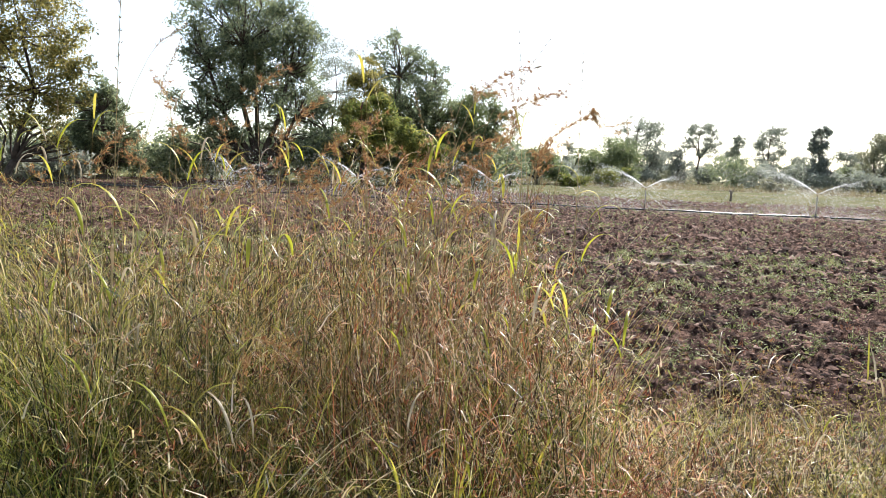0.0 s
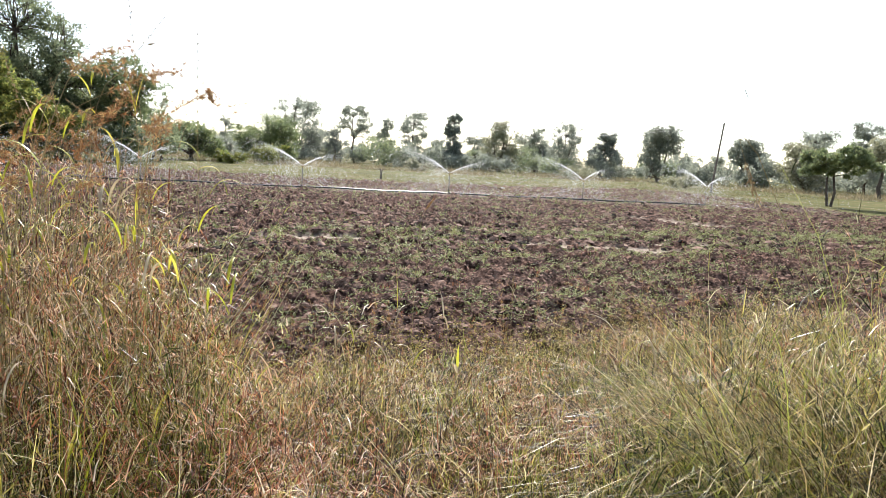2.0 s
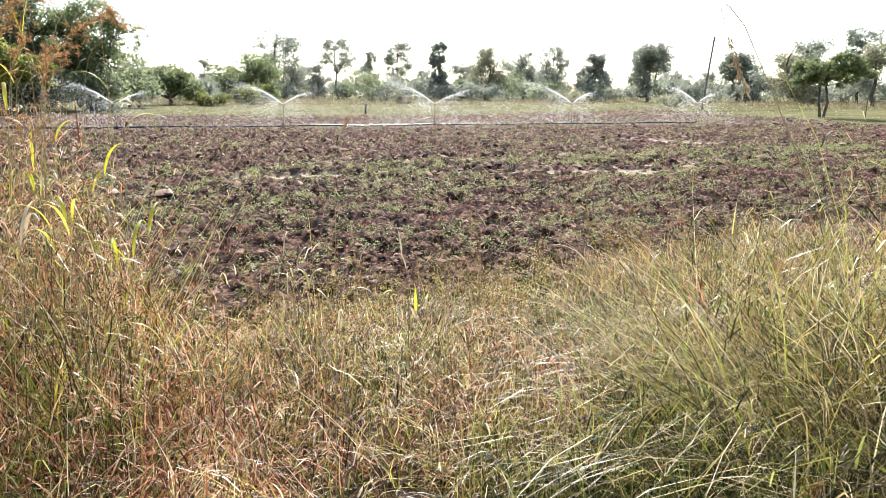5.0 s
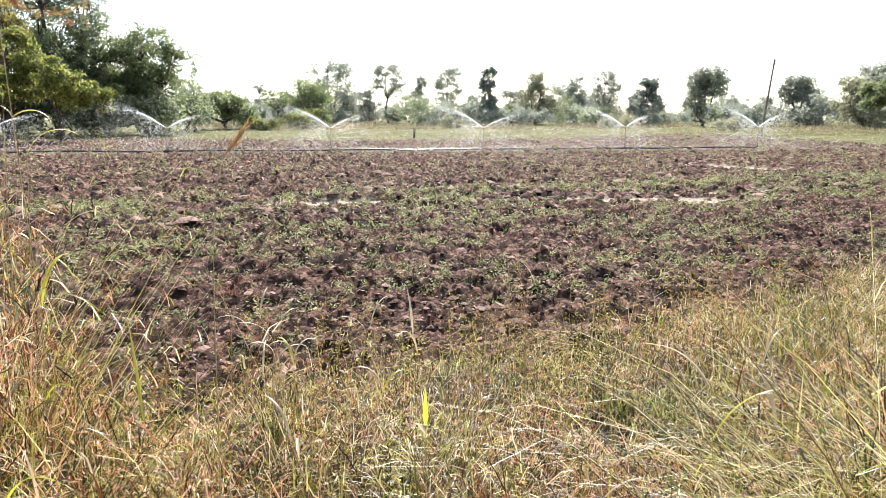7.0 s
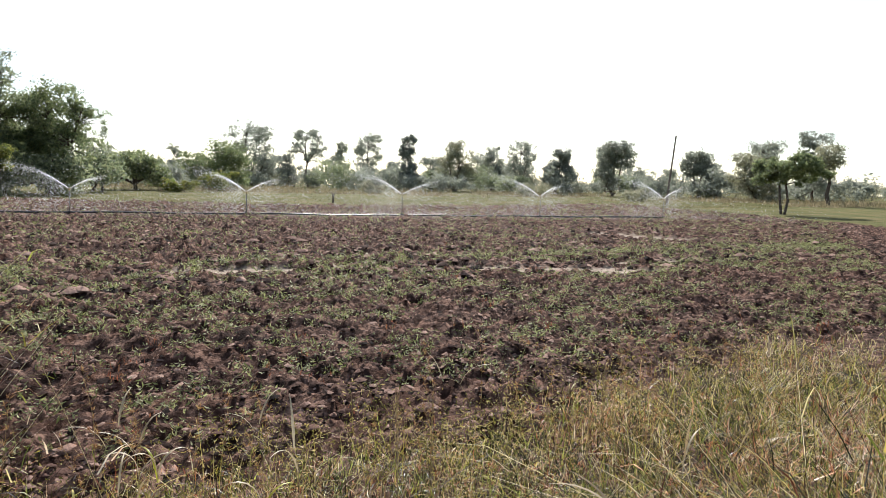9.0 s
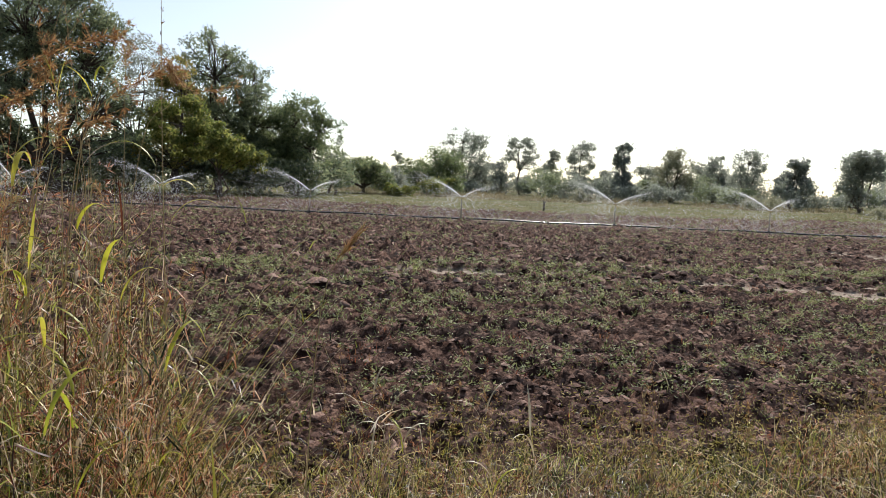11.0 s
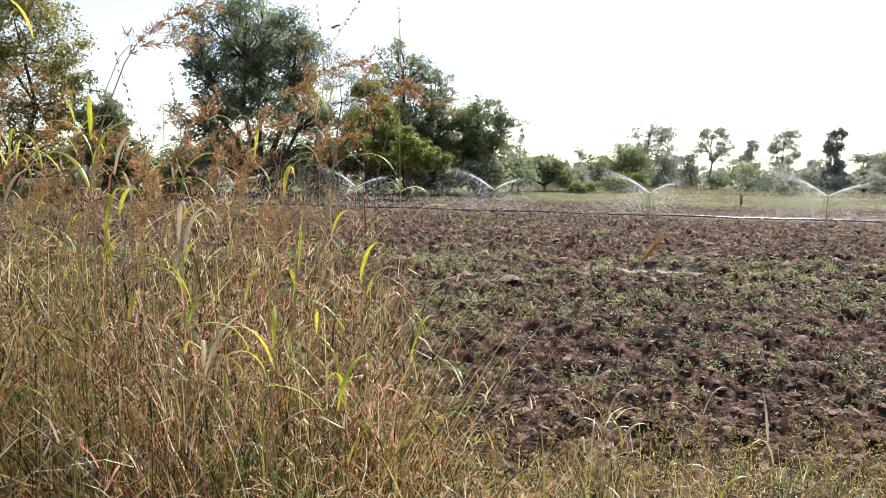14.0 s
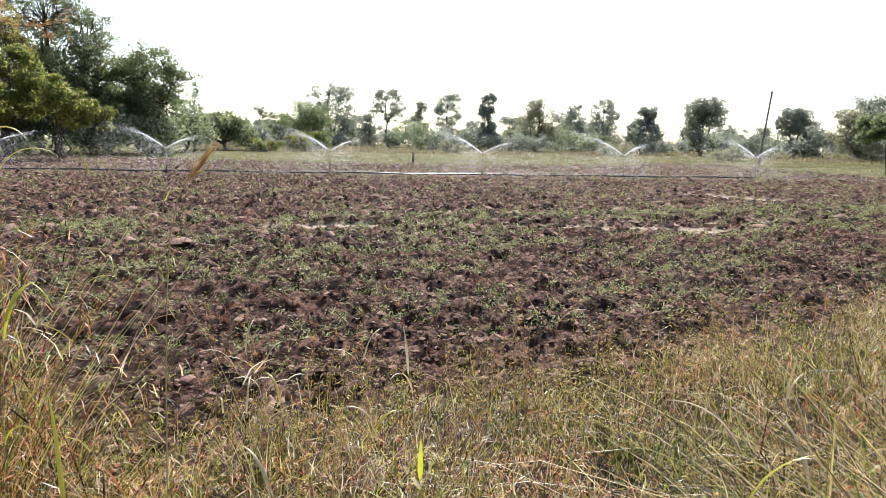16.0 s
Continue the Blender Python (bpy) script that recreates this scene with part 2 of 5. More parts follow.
def base_empty(name, x, y, z=0.0):
    ob = new(name)
    ob.empty_display_size = 0.1
    ob.location = (x, y, z)
    return ob


def tube(points, radii, sides=6, caps=True):
    """A round, tapered tube along points."""
    pts, radii = np.asarray(points, float), np.broadcast_to(np.asarray(radii, float), (len(points),))
    tang = np.gradient(pts, axis=0)
    tang /= np.linalg.norm(tang, axis=1)[:, None] + 1e-9
    ref = np.array((0.0, 0, 1)) if abs(tang[0, 2]) < 0.8 else np.array((1.0, 0, 0))
    a = np.cross(tang, ref)
    a /= np.linalg.norm(a, axis=1)[:, None] + 1e-9
    b = np.cross(tang, a)
    th = np.arange(sides) * 2 * np.pi / sides
    v = pts[:, None] + radii[:, None, None] * (np.cos(th)[None, :, None] * a[:, None] + np.sin(th)[None, :, None] * b[:, None])
    n, k = len(pts), np.arange(sides)
    q = np.concatenate([np.stack([i * sides + k, i * sides + (k + 1) % sides, (i + 1) * sides + (k + 1) % sides, (i + 1) * sides + k], 1) for i in range(n - 1)])
    v = v.reshape(-1, 3)
    if caps and sides == 6:
        o = (n - 1) * sides
        q = np.concatenate([q, [[0, 5, 4, 3], [0, 3, 2, 1], [o, o + 1, o + 2, o + 3], [o, o + 3, o + 4, o + 5]]])
    return v, q


def lathe(profile, sides=12, at=(0, 0, 0)):
    """A round body from (radius, height) pairs."""
    th = np.arange(sides) * 2 * np.pi / sides
    v = np.concatenate([np.stack([r * np.cos(th), r * np.sin(th), np.full(sides, z)], 1) for r, z in profile]) + np.asarray(at)
    k = np.arange(sides)
    q = np.concatenate([np.stack([i * sides + k, i * sides + (k + 1) % sides, (i + 1) * sides + (k + 1) % sides, (i + 1) * sides + k], 1) for i in range(len(profile) - 1)])
    return v, q


def lattice(ix, iy, seed):
    h = (ix * 374761393 + iy * 668265263 + seed * 974711) & 0x7FFFFFFF
    h = ((h ^ (h >> 13)) * 1274126177) & 0x7FFFFFFF
    return ((h ^ (h >> 16)) & 0xFFFF) / 65535.0


def value_noise(x, y, seed=0):
    """Smooth noise in 0..1 on arrays."""
    ix, iy = np.floor(x).astype(np.int64), np.floor(y).astype(np.int64)
    fx, fy = x - ix, y - iy
    fx, fy = fx * fx * (3 - 2 * fx), fy * fy * (3 - 2 * fy)
    a, b = lattice(ix, iy, seed), lattice(ix + 1, iy, seed)
    c, d = lattice(ix, iy + 1, seed), lattice(ix + 1, iy + 1, seed)
    return (a * (1 - fx) + b * fx) * (1 - fy) + (c * (1 - fx) + d * fx) * fy


def fbm(x, y, seed=0, octaves=4):
    s, amp, tot = 0, 1.0, 0
    for o in range(octaves):
        s = s + amp * value_noise(x * 2 ** o + 17.3 * o, y * 2 ** o - 9.1 * o, seed + o)
        tot += amp
        amp *= 0.55
    return s / tot


def step(x, a, b):
    k = np.clip((x - a) / (b - a), 0, 1)
    return k * k * (3 - 2 * k)


# ---- the ground: ploughed field, meadow behind it, grass verge in front ----
def near_edge(x):
    return 4.25 + 0.16 * np.sin(x * 0.9) + 0.13 * np.sin(x * 2.3 + 1) + 0.2 * np.clip(x - 2.6, 0, 4) + 0.05 * np.maximum(x - 6.6, 0)


def far_edge(x):
    return np.interp(x, [-90, -23.7, -2.4, 19, 35.7, 56.7], [70, 68.3, 63.6, 52.1, 50.8, 56.3])


def right_edge(y):
    return np.interp(y, [0, 9, 30.6, 41.2, 56.3, 68.4], [30, 36, 48.2, 51, 56, 59.5])


def rise(x, y):
    """Ground tilted gently up behind the sprinkler line to fit the camera's view."""
    t = np.minimum(-0.93 + 0.0091 * x + 0.0247 * y, 4.2)
    return 0.5 * (t + np.sqrt(t * t + 0.04))


def ploughed(x, y):
    wob = 0.5 * (fbm(x * 0.8, y * 0.8, 40, 3) - 0.5)
    k = step(y - near_edge(x) + wob, -0.2, 0.25) * step(far_edge(x) - y + 7 * wob, -1.0, 1.0) * step(right_edge(y) - x + 4 * wob, -0.7, 0.7)
    return k


def clod_height(x, y):
    row = (x * 0.26 + y * 0.966)
    big = np.abs(fbm(x * 1.3, y * 1.7, 3, 3) - 0.5) * 2
    mid = np.clip(1 - np.abs(fbm(x * 3.4, y * 4.6, 7, 3) - 0.5) * 4, 0, 1)
    fin = 1 - np.abs(fbm(x * 8.0, y * 10.0, 11, 2) - 0.5) * 3.2
    lumps = 0.78 + 0.22 * step(y, 5.5, 12.0) + 0.052 * np.clip(y - 8, 0, 24)
    return lumps * (0.075 * (0.5 - big) + 0.10 * mid * fbm(x * 2.2, y * 2.2, 15, 2) * 1.6 + 0.075 * fin * fbm(x * 3.1, y * 3.1, 17, 2) + 0.115 * (fbm(x * 7, y * 12, 19, 2) - 0.5) + 0.085 / np.maximum(lumps, 1) ** 1.5 * (fbm(x * 14, y * 24, 23, 1) - 0.5) - 0.06) + 0.02 * np.sin(row * 2 * np.pi / 0.75)


CRUSTS = [(21.4, 20.5, 2.9, 1.0, -1.45), (10.4, 11.9, 2.3, 0.6, -0.35), (4.9, 13.6, 1.2, 0.5, 0.0), (14.3, 12.2, 1.3, 0.35, -0.2), (7.7, 13.9, 1.0, 0.3, 0.0), (-5.2, 17.0, 1.6, 0.4, 0.1)]


def crusted(x, y):
    k = np.zeros_like(x)
    for cx, cy, a, b, turn in CRUSTS:
        u, v = (x - cx) * math.cos(turn) + (y - cy) * math.sin(turn), -(x - cx) * math.sin(turn) + (y - cy) * math.cos(turn)
        k = np.maximum(k, 1.25 * np.exp(-(u / a) ** 2 - (v / b) ** 2))
    return step(k + 0.9 * (fbm(x * 2.5, y * 3.5, 60, 4) - 0.5), 0.34, 0.52)


def line_gap(x, y):
    """How far beyond the sprinkler line."""
    return y - (42.06 - 0.2512 * x)


def ground_z(x, y):
    f = ploughed(x, y)
    cr = crusted(x, y)
    und = 0.04 * (fbm(x * 0.25, y * 0.25, 31, 3) - 0.5)
    lie = np.exp(-((line_gap(x, y) + 0.5) / 1.2) ** 2)
    return f * (1 - 0.93 * cr) * (1 - 0.85 * lie) * clod_height(x, y) + und + (1 - f) * 0.05 * (fbm(x * 1.2, y * 1.2, 33, 3) - 0.5) + rise(x, y)


def axis(breaks):
    out = [breaks[0][0]]
    for (a, da), (b, db) in zip(breaks, breaks[1:]):
        while out[-1] < b - 1e-6:
            k = (out[-1] - a) / (b - a)
            out.append(min(b, out[-1] + da + (db - da) * k))
    return np.array(out)


def build_ground():
    xs = axis([(-1100, 150), (-160, 10), (-60, 2.0), (-16, 0.25), (-3.5, 0.11), (0.6, 0.05), (8.5, 0.05), (15, 0.095), (34, 0.22), (66, 1.4), (190, 10), (1100, 150)])
    ys = axis([(-60, 10), (-4, 0.6), (3.4, 0.14), (4.1, 0.036), (7.0, 0.042), (12, 0.07), (20, 0.12), (44, 0.34), (72, 0.9), (130, 5), (300, 40), (1700, 220)])
    X, Y = np.meshgrid(xs, ys)
    Z = ground_z(X, Y)
    n, m = X.shape
    idx = np.arange(n * m).reshape(n, m)
    q = np.stack([idx[:-1, :-1], idx[:-1, 1:], idx[1:, 1:], idx[1:, :-1]], -1).reshape(-1, 4)
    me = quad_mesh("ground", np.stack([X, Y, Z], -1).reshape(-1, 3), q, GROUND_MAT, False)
    cov = np.zeros((n * m, 4), np.float32)
    x, y = X.ravel(), Y.ravel()
    cov[:, 0], cov[:, 1], cov[:, 3] = np.maximum(ploughed(x, y), step(7.5 - y, 0, 2)), crusted(x, y) * ploughed(x, y), 1
    cov[:, 2] = np.exp(-(line_gap(x, y) / 3.5) ** 2) * 0.8 * cov[:, 0]
    layer = me.color_attributes.new("cover", "FLOAT_COLOR", "POINT")
    layer.data.foreach_set("color", cov.ravel())
    return tagged(new("ground", me), "dark ploughed farm soil with green meadow behind it", "ground", kind="structure")


build_ground()


# ---- trees ----
def leaf_cloud(rng, centres, radii, count, size, flat=0.75, loose=(0.3, 0.7), slim=0.42):
    """Small pointed leaves spread round clump centres."""
    kids = 9
    sub = rng.normal(size=(len(centres), kids, 3))
    sub /= np.linalg.norm(sub, axis=2)[:, :, None]
    sub[:, :, 2] *= flat
    centres = (centres[:, None] + sub * (radii * 0.85)[:, None, None] * rng.uniform(0.3, 1.0, (len(centres), kids, 1))).reshape(-1, 3)
    radii = np.repeat(radii, kids) * rng.uniform(*loose, len(radii) * kids)
    w = radii ** 2
    pick = rng.choice(len(centres), count, p=w / w.sum())
    d = rng.normal(size=(count, 3))
    d /= np.linalg.norm(d, axis=1)[:, None]
    r = radii[pick] * (0.25 + 0.95 * rng.random(count) ** 0.6)
    d[:, 2] *= flat
    p = centres[pick] + d * r[:, None]
    nrm = rng.normal(size=(count, 3)) * 0.8 + d * 0.7 + (0, 0, 0.5)
    nrm /= np.linalg.norm(nrm, axis=1)[:, None]
    a = np.cross(nrm, rng.normal(size=(count, 3)))
    a /= np.linalg.norm(a, axis=1)[:, None] + 1e-9
    b = np.cross(nrm, a)
    s = size * rng.uniform(0.55, 1.35, count)[:, None]
    v = np.stack([p - a * s, p - b * s * slim + nrm * s * 0.15, p + a * s, p + b * s * slim + nrm * s * 0.15], 1).reshape(-1, 3)
    return v, np.arange(count * 4).reshape(-1, 4)


tree_count = [0]


def make_tree(name, label, category, group, x, y, crowns, leaf, leaves, size, trunk=0.22, clump=0.42, clumps=16, stems=1, bark=BARK, fork=0.35):
    """A tree whose crown fills the given swellings, fitted to the camera's view: (offset across it, height, half width,
    half height).
    """
    tree_count[0] += 1
    rng = np.random.default_rng(100 + tree_count[0])
    # Across and away are taken from the camera's stand near (1.6, 0.6).
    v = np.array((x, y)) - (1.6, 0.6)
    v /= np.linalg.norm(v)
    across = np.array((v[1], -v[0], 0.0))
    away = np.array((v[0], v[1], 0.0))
    thing = base_empty(name, x, y, float(ground_z(np.array([x]), np.array([y]))[0]) - 0.05)
    up, wide, high = {"far trees": (1.07, 1.38, 1.40), "trees behind the field": (1.06, 1.31, 1.27)}.get(group, (1.0, 1.25, 1.2))
    crowns = [(u, z * up, ru * wide, rz * high) for u, z, ru, rz in crowns]
    centres, radii = [], []
    area = np.array([a * b for _, _, a, b in crowns])
    for (u, z, ru, rz), share in zip(crowns, area / area.sum()):
        k = max(4, int(round(clumps * share)))
        d = rng.normal(size=(k, 3))
        d /= np.linalg.norm(d, axis=1)[:, None]
        rr = rng.uniform(0.1, 1.0, k) ** 0.5
        rc = clump * (ru * rz) ** 0.5 * rng.uniform(0.5, 1.25, k)
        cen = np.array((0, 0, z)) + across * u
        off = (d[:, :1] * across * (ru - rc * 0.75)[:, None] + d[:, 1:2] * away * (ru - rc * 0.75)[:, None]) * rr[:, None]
        off[:, 2] = d[:, 2] * np.maximum(rz - rc * 0.6, rz * 0.2) * rr
        centres.append(cen + off)
        radii.append(rc)
    centres, radii = np.concatenate(centres), np.concatenate(radii)
    centres[:, 2] = np.maximum(centres[:, 2], radii * 0.55)
    low, top = min(z - rz for _, z, _, rz in crowns), max(z + rz for _, z, _, rz in crowns)
    fork_z = max(0.35, min(fork * top, max(low, 0.5) + 0.4))
    wood, limb_ends = [], []
    for s in range(stems):
        lean = rng.normal(size=2) * 0.025 * top
        foot = np.array((*(rng.normal(size=2) * 0.12 * (stems > 1)), -0.1))
        head = np.array((*lean, fork_z)) + foot
        mid = (foot + head) / 2 + (*(rng.normal(size=2) * 0.04 * top), 0)
        wood.append(tube([foot, foot + (0, 0, 0.12), mid, head], np.array((1.5, 1.1, 0.9, 0.75)) * trunk / stems ** 0.5, 6))
        limb_ends.append((head, trunk * 0.7 / stems ** 0.5))
    for (u, z, ru, rz) in crowns:
        head, r = limb_ends[rng.integers(len(limb_ends)) if stems > 1 else 0]
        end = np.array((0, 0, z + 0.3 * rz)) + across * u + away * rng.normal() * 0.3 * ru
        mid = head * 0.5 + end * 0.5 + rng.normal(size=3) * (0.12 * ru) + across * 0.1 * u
        q1 = head * 0.75 + mid * 0.25 + (0, 0, 0.05 * (end[2] - head[2]))
        wood.append(tube([head, q1, mid, mid * 0.45 + end * 0.55, end], [r, r * 0.85, r * 0.6, r * 0.4, r * 0.15], 6))
        limb_ends += [(mid, r * 0.5), (mid * 0.45 + end * 0.55, r * 0.35)]
    nodes = np.array([e[0] for e in limb_ends])
    for c, rc in zip(centres, radii):
        k = np.argmin(np.linalg.norm(nodes - c, axis=1) + 0.8 * np.maximum(0, nodes[:, 2] - c[2]))
        s, r = limb_ends[k]
        mid = s * 0.5 + c * 0.5 + rng.normal(size=3) * 0.12 * np.linalg.norm(c - s)
        wood.append(tube([s, mid, c, c + (c - mid) * 0.35 + (0, 0, 0.15 * rc)], [r * 0.55, r * 0.4, r * 0.22, r * 0.08], 4, False))
        for _ in range(2 if group == "trees behind the field" else 0):
            e = c + rng.normal(size=3) * rc * 0.45
            wood.append(tube([mid, (mid + e) / 2 + rng.normal(size=3) * 0.08 * rc, e], [r * 0.28, r * 0.18, r * 0.06], 4, False))
    part("trunk", join(wood), bark, thing, "branching brown trunk and limbs", True)
    part("crown", leaf_cloud(rng, centres, radii, leaves, size, loose=(0.4, 0.85) if group != "trees behind the field" else (0.25, 0.58)), leaf, thing)
    return tagged(thing, label, category, group)


def dark_tree(x, y, crowns):
    return make_tree("broadleaf_tree", "tall dark green broadleaf tree beyond the ploughed field", "tree", "trees behind the field", x, y, crowns, LEAF_DARK, 6200 * len(crowns), 0.143, 0.45, 0.29, 34 * len(crowns))


def green_tree(x, y, crowns):
    return make_tree("broadleaf_tree", "dense green broadleaf tree at the meadow's edge", "tree", "trees behind the field", x, y, crowns, LEAF_GREEN, 5800 * len(crowns), 0.143, 0.3, 0.31, 28 * len(crowns))


def golden_tree(x, y, crowns):
    return make_tree("broadleaf_tree", "spreading tree with olive and golden autumn leaves", "tree", "trees behind the field", x, y, crowns, LEAF_GOLD, 6000 * len(crowns), 0.137, 0.42, 0.30, 32 * len(crowns), 2)


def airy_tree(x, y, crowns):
    return make_tree("airy_tree", "thin-leaved green tree with open crown, haze in its leaf colour", "tree", "trees behind the field", x, y, crowns, LEAF_HAZY, 4800 * len(crowns), 0.117, 0.24, 0.28, 22 * len(crowns), 3)


def bright_tree(x, y, crowns):
    return make_tree("small_tree", "low many-stemmed tree with large yellow-green leaves", "tree", "trees behind the field", x, y, crowns, LEAF_BRIGHT, 5600 * len(crowns), 0.15, 0.18, 0.32, 20 * len(crowns), 4, fork=0.25)


def creeper_tree(x, y, crowns):
    return make_tree("creeper_covered_tree", "round tree smothered by a dense green creeper", "tree", "far trees", x, y, crowns, LEAF_GREEN, 3600 * len(crowns), 0.205, 0.3, 0.45, 12 * len(crowns))


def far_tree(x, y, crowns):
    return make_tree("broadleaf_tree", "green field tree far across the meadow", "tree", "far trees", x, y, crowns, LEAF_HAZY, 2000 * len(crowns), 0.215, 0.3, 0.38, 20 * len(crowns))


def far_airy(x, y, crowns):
    return make_tree("airy_tree", "slender tree far off, sparse foliage paled to paint haze", "tree", "far trees", x, y, crowns, LEAF_HAZY, 1700 * len(crowns), 0.16, 0.24, 0.34, 22 * len(crowns), fork=0.5)


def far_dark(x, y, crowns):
    return make_tree("broadleaf_tree", "dark lumpy field tree far across the meadow", "tree", "far trees", x, y, crowns, LEAF_HAZE_DARK, 1900 * len(crowns), 0.20, 0.27, 0.4, 18 * len(crowns))


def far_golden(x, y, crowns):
    return make_tree("broadleaf_tree", "rounded olive-yellow tree far across the meadow", "tree", "far trees", x, y, crowns, LEAF_HAZE_GOLD, 2100 * len(crowns), 0.20, 0.3, 0.42, 18 * len(crowns))


def umbrella_tree(x, y, crowns):
    return make_tree("acacia_tree", "small flat-topped thorn tree standing in the meadow", "tree", "far trees", x, y, crowns, LEAF_GREEN, 2300 * len(crowns), 0.13, 0.17, 0.36, 10 * len(crowns), 2, fork=0.6)


def dark_shrub(x, y, crowns):
    return make_tree("shrub", "dark green bush in the undergrowth below the trees", "bush", "undergrowth", x, y, crowns, LEAF_DARK, 2200, 0.22, 0.11, 0.36, 26, 4, fork=0.2)


def green_shrub(x, y, crowns):
    return make_tree("shrub", "wide green thicket across the meadow", "bush", "undergrowth", x, y, crowns, LEAF_GREEN, 2800, 0.26, 0.11, 0.38, 24, 4, fork=0.2)


def bright_shrub(x, y, crowns):
    crowns = [(u, max(z, rz), ru, rz) for u, z, ru, rz in crowns]
    return make_tree("shrub", "yellow-green bush standing in the meadow", "bush", "undergrowth", x, y, crowns, LEAF_BRIGHT, 2400, 0.143, 0.08, 0.4, 12, 4, fork=0.2)


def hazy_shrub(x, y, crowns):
    return make_tree("shrub", "green bush below the far trees, leaf colour paled for haze", "bush", "undergrowth", x, y, crowns, LEAF_HAZY, 1300, 0.27, 0.09, 0.38, 16, 4, fork=0.2)


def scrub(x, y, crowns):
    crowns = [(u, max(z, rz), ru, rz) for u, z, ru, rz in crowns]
    return make_tree("shrub", "dry olive scrub bush on the field margin", "bush", "undergrowth", x, y, crowns, LEAF_HAZE_GOLD, 1500, 0.17, 0.08, 0.4, 14, 5, fork=0.2)


golden_tree(-30.5, 47.7, [(0.2, 10.6, 3.9, 4.5), (3.2, 8.7, 2.7, 3.6), (-3.4, 9.6, 3.3, 5.6), (1.2, 5.8, 3.4, 2.4), (4.1, 6.4, 1.5, 2.1), (1.5, 3.4, 3.2, 1.8)])
dark_tree(-31.0, 61.2, [(0.0, 6.0, 2.5, 2.5), (-0.9, 3.0, 2.8, 2.1), (1.7, 3.4, 1.7, 2.2)])
dark_tree(-16.8, 60.4, [(-1.2, 12.9, 4.9, 4.0), (-5.0, 10.8, 2.2, 2.8), (2.9, 10.8, 2.9, 3.4), (-5.6, 5.8, 2.7, 2.6), (-0.4, 7.8, 4.4, 3.0), (-3.0, 3.6, 3.2, 2.4), (4.0, 6.6, 2.4, 3.0), (1.8, 3.4, 3.0, 2.2)])
airy_tree(-12.9, 73.7, [(0.2, 10.6, 4.1, 4.1), (-1.7, 8.2, 3.0, 3.0)])
golden_tree(-8.5, 68.3, [(0.3, 7.9, 2.4, 3.8), (-0.6, 5.1, 3.3, 2.7)])
dark_tree(-5.5, 75.5, [(-0.6, 12.3, 3.3, 3.3), (3.0, 10.6, 2.4, 2.8), (1.0, 8.1, 4.2, 3.6), (4.2, 6.6, 2.8, 3.0), (0.6, 4.2, 4.4, 2.6)])
bright_tree(-3.6, 57.7, [(-0.8, 4.1, 3.4, 1.7), (-3.0, 5.2, 2.5, 2.1), (1.8, 3.2, 1.8, 1.4)])
green_tree(2.3, 75.9, [(-0.4, 6.9, 3.6, 3.3), (2.8, 7.1, 2.1, 2.1), (-2.5, 4.8, 3.6, 3.0), (1.2, 4.3, 3.6, 2.4)])
dark_shrub(-26.9, 64.8, [(0.0, 1.7, 3.0, 1.7)])
dark_shrub(-23.1, 66.4, [(0.0, 2.2, 3.6, 2.0)])
dark_shrub(-31.3, 62.9, [(0.0, 2.2, 2.8, 1.8)])
dark_shrub(-35.2, 60.7, [(0.0, 1.7, 3.0, 2.0)])
dark_shrub(-13.6, 68.9, [(0.0, 2.4, 3.9, 2.5)])
dark_shrub(-8.7, 69.8, [(0.0, 2.4, 3.9, 2.2)])
dark_shrub(7.1, 83.3, [(0.0, 3.2, 3.0, 2.4)])
dark_shrub(-2.0, 71.0, [(0.0, 2.2, 3.6, 2.0)])
dark_shrub(2.4, 72.0, [(0.0, 2.0, 3.4, 1.9)])
green_shrub(15.0, 127.8, [(0.2, 3.2, 4.7, 2.7)])
green_shrub(9.8, 120.7, [(0.2, 2.7, 3.0, 2.2)])
creeper_tree(24.8, 111.5, [(0.0, 4.4, 4.3, 2.5), (-2.9, 3.0, 2.4, 2.3), (3.0, 2.9, 2.3, 2.3), (0.0, 1.9, 4.6, 1.8)])
bright_shrub(21.4, 91.9, [(0.0, 1.2, 2.5, 1.4)])
far_tree(38.9, 146.4, [(-0.5, 11.2, 3.2, 1.9), (1.6, 8.8, 3.4, 3.0), (-3.0, 8.4, 2.6, 2.6), (3.4, 5.4, 2.6, 3.2), (-1.0, 5.2, 4.0, 3.2), (0.5, 2.4, 4.6, 2.2)])
far_airy(47.3, 133.5, [(-0.4, 9.6, 2.9, 1.3), (-2.2, 7.6, 1.7, 1.3), (1.9, 7.8, 1.9, 1.4), (0.6, 5.8, 2.0, 1.2)])
far_dark(43.6, 136.0, [(0.0, 5.0, 1.7, 1.6), (0.3, 2.6, 2.1, 2.2)])
far_airy(60.7, 149.8, [(0.2, 8.4, 1.3, 1.4), (-0.6, 6.2, 1.4, 1.4), (0.6, 4.0, 1.2, 1.4)])
far_airy(58.3, 129.2, [(0.2, 9.2, 2.6, 1.4), (-1.6, 7.0, 1.7, 1.7), (1.6, 6.6, 1.7, 1.8), (-0.2, 4.4, 2.4, 1.6), (0.4, 2.4, 1.9, 1.3)])
far_dark(61.1, 116.7, [(0.0, 8.7, 1.5, 1.1), (-0.4, 6.9, 1.7, 1.3), (0.2, 4.7, 1.4, 1.6), (-1.0, 2.4, 1.6, 1.4), (0.8, 2.0, 1.6, 1.5)])
dark_shrub(63.9, 112.3, [(-0.2, 2.1, 2.1, 1.8)])
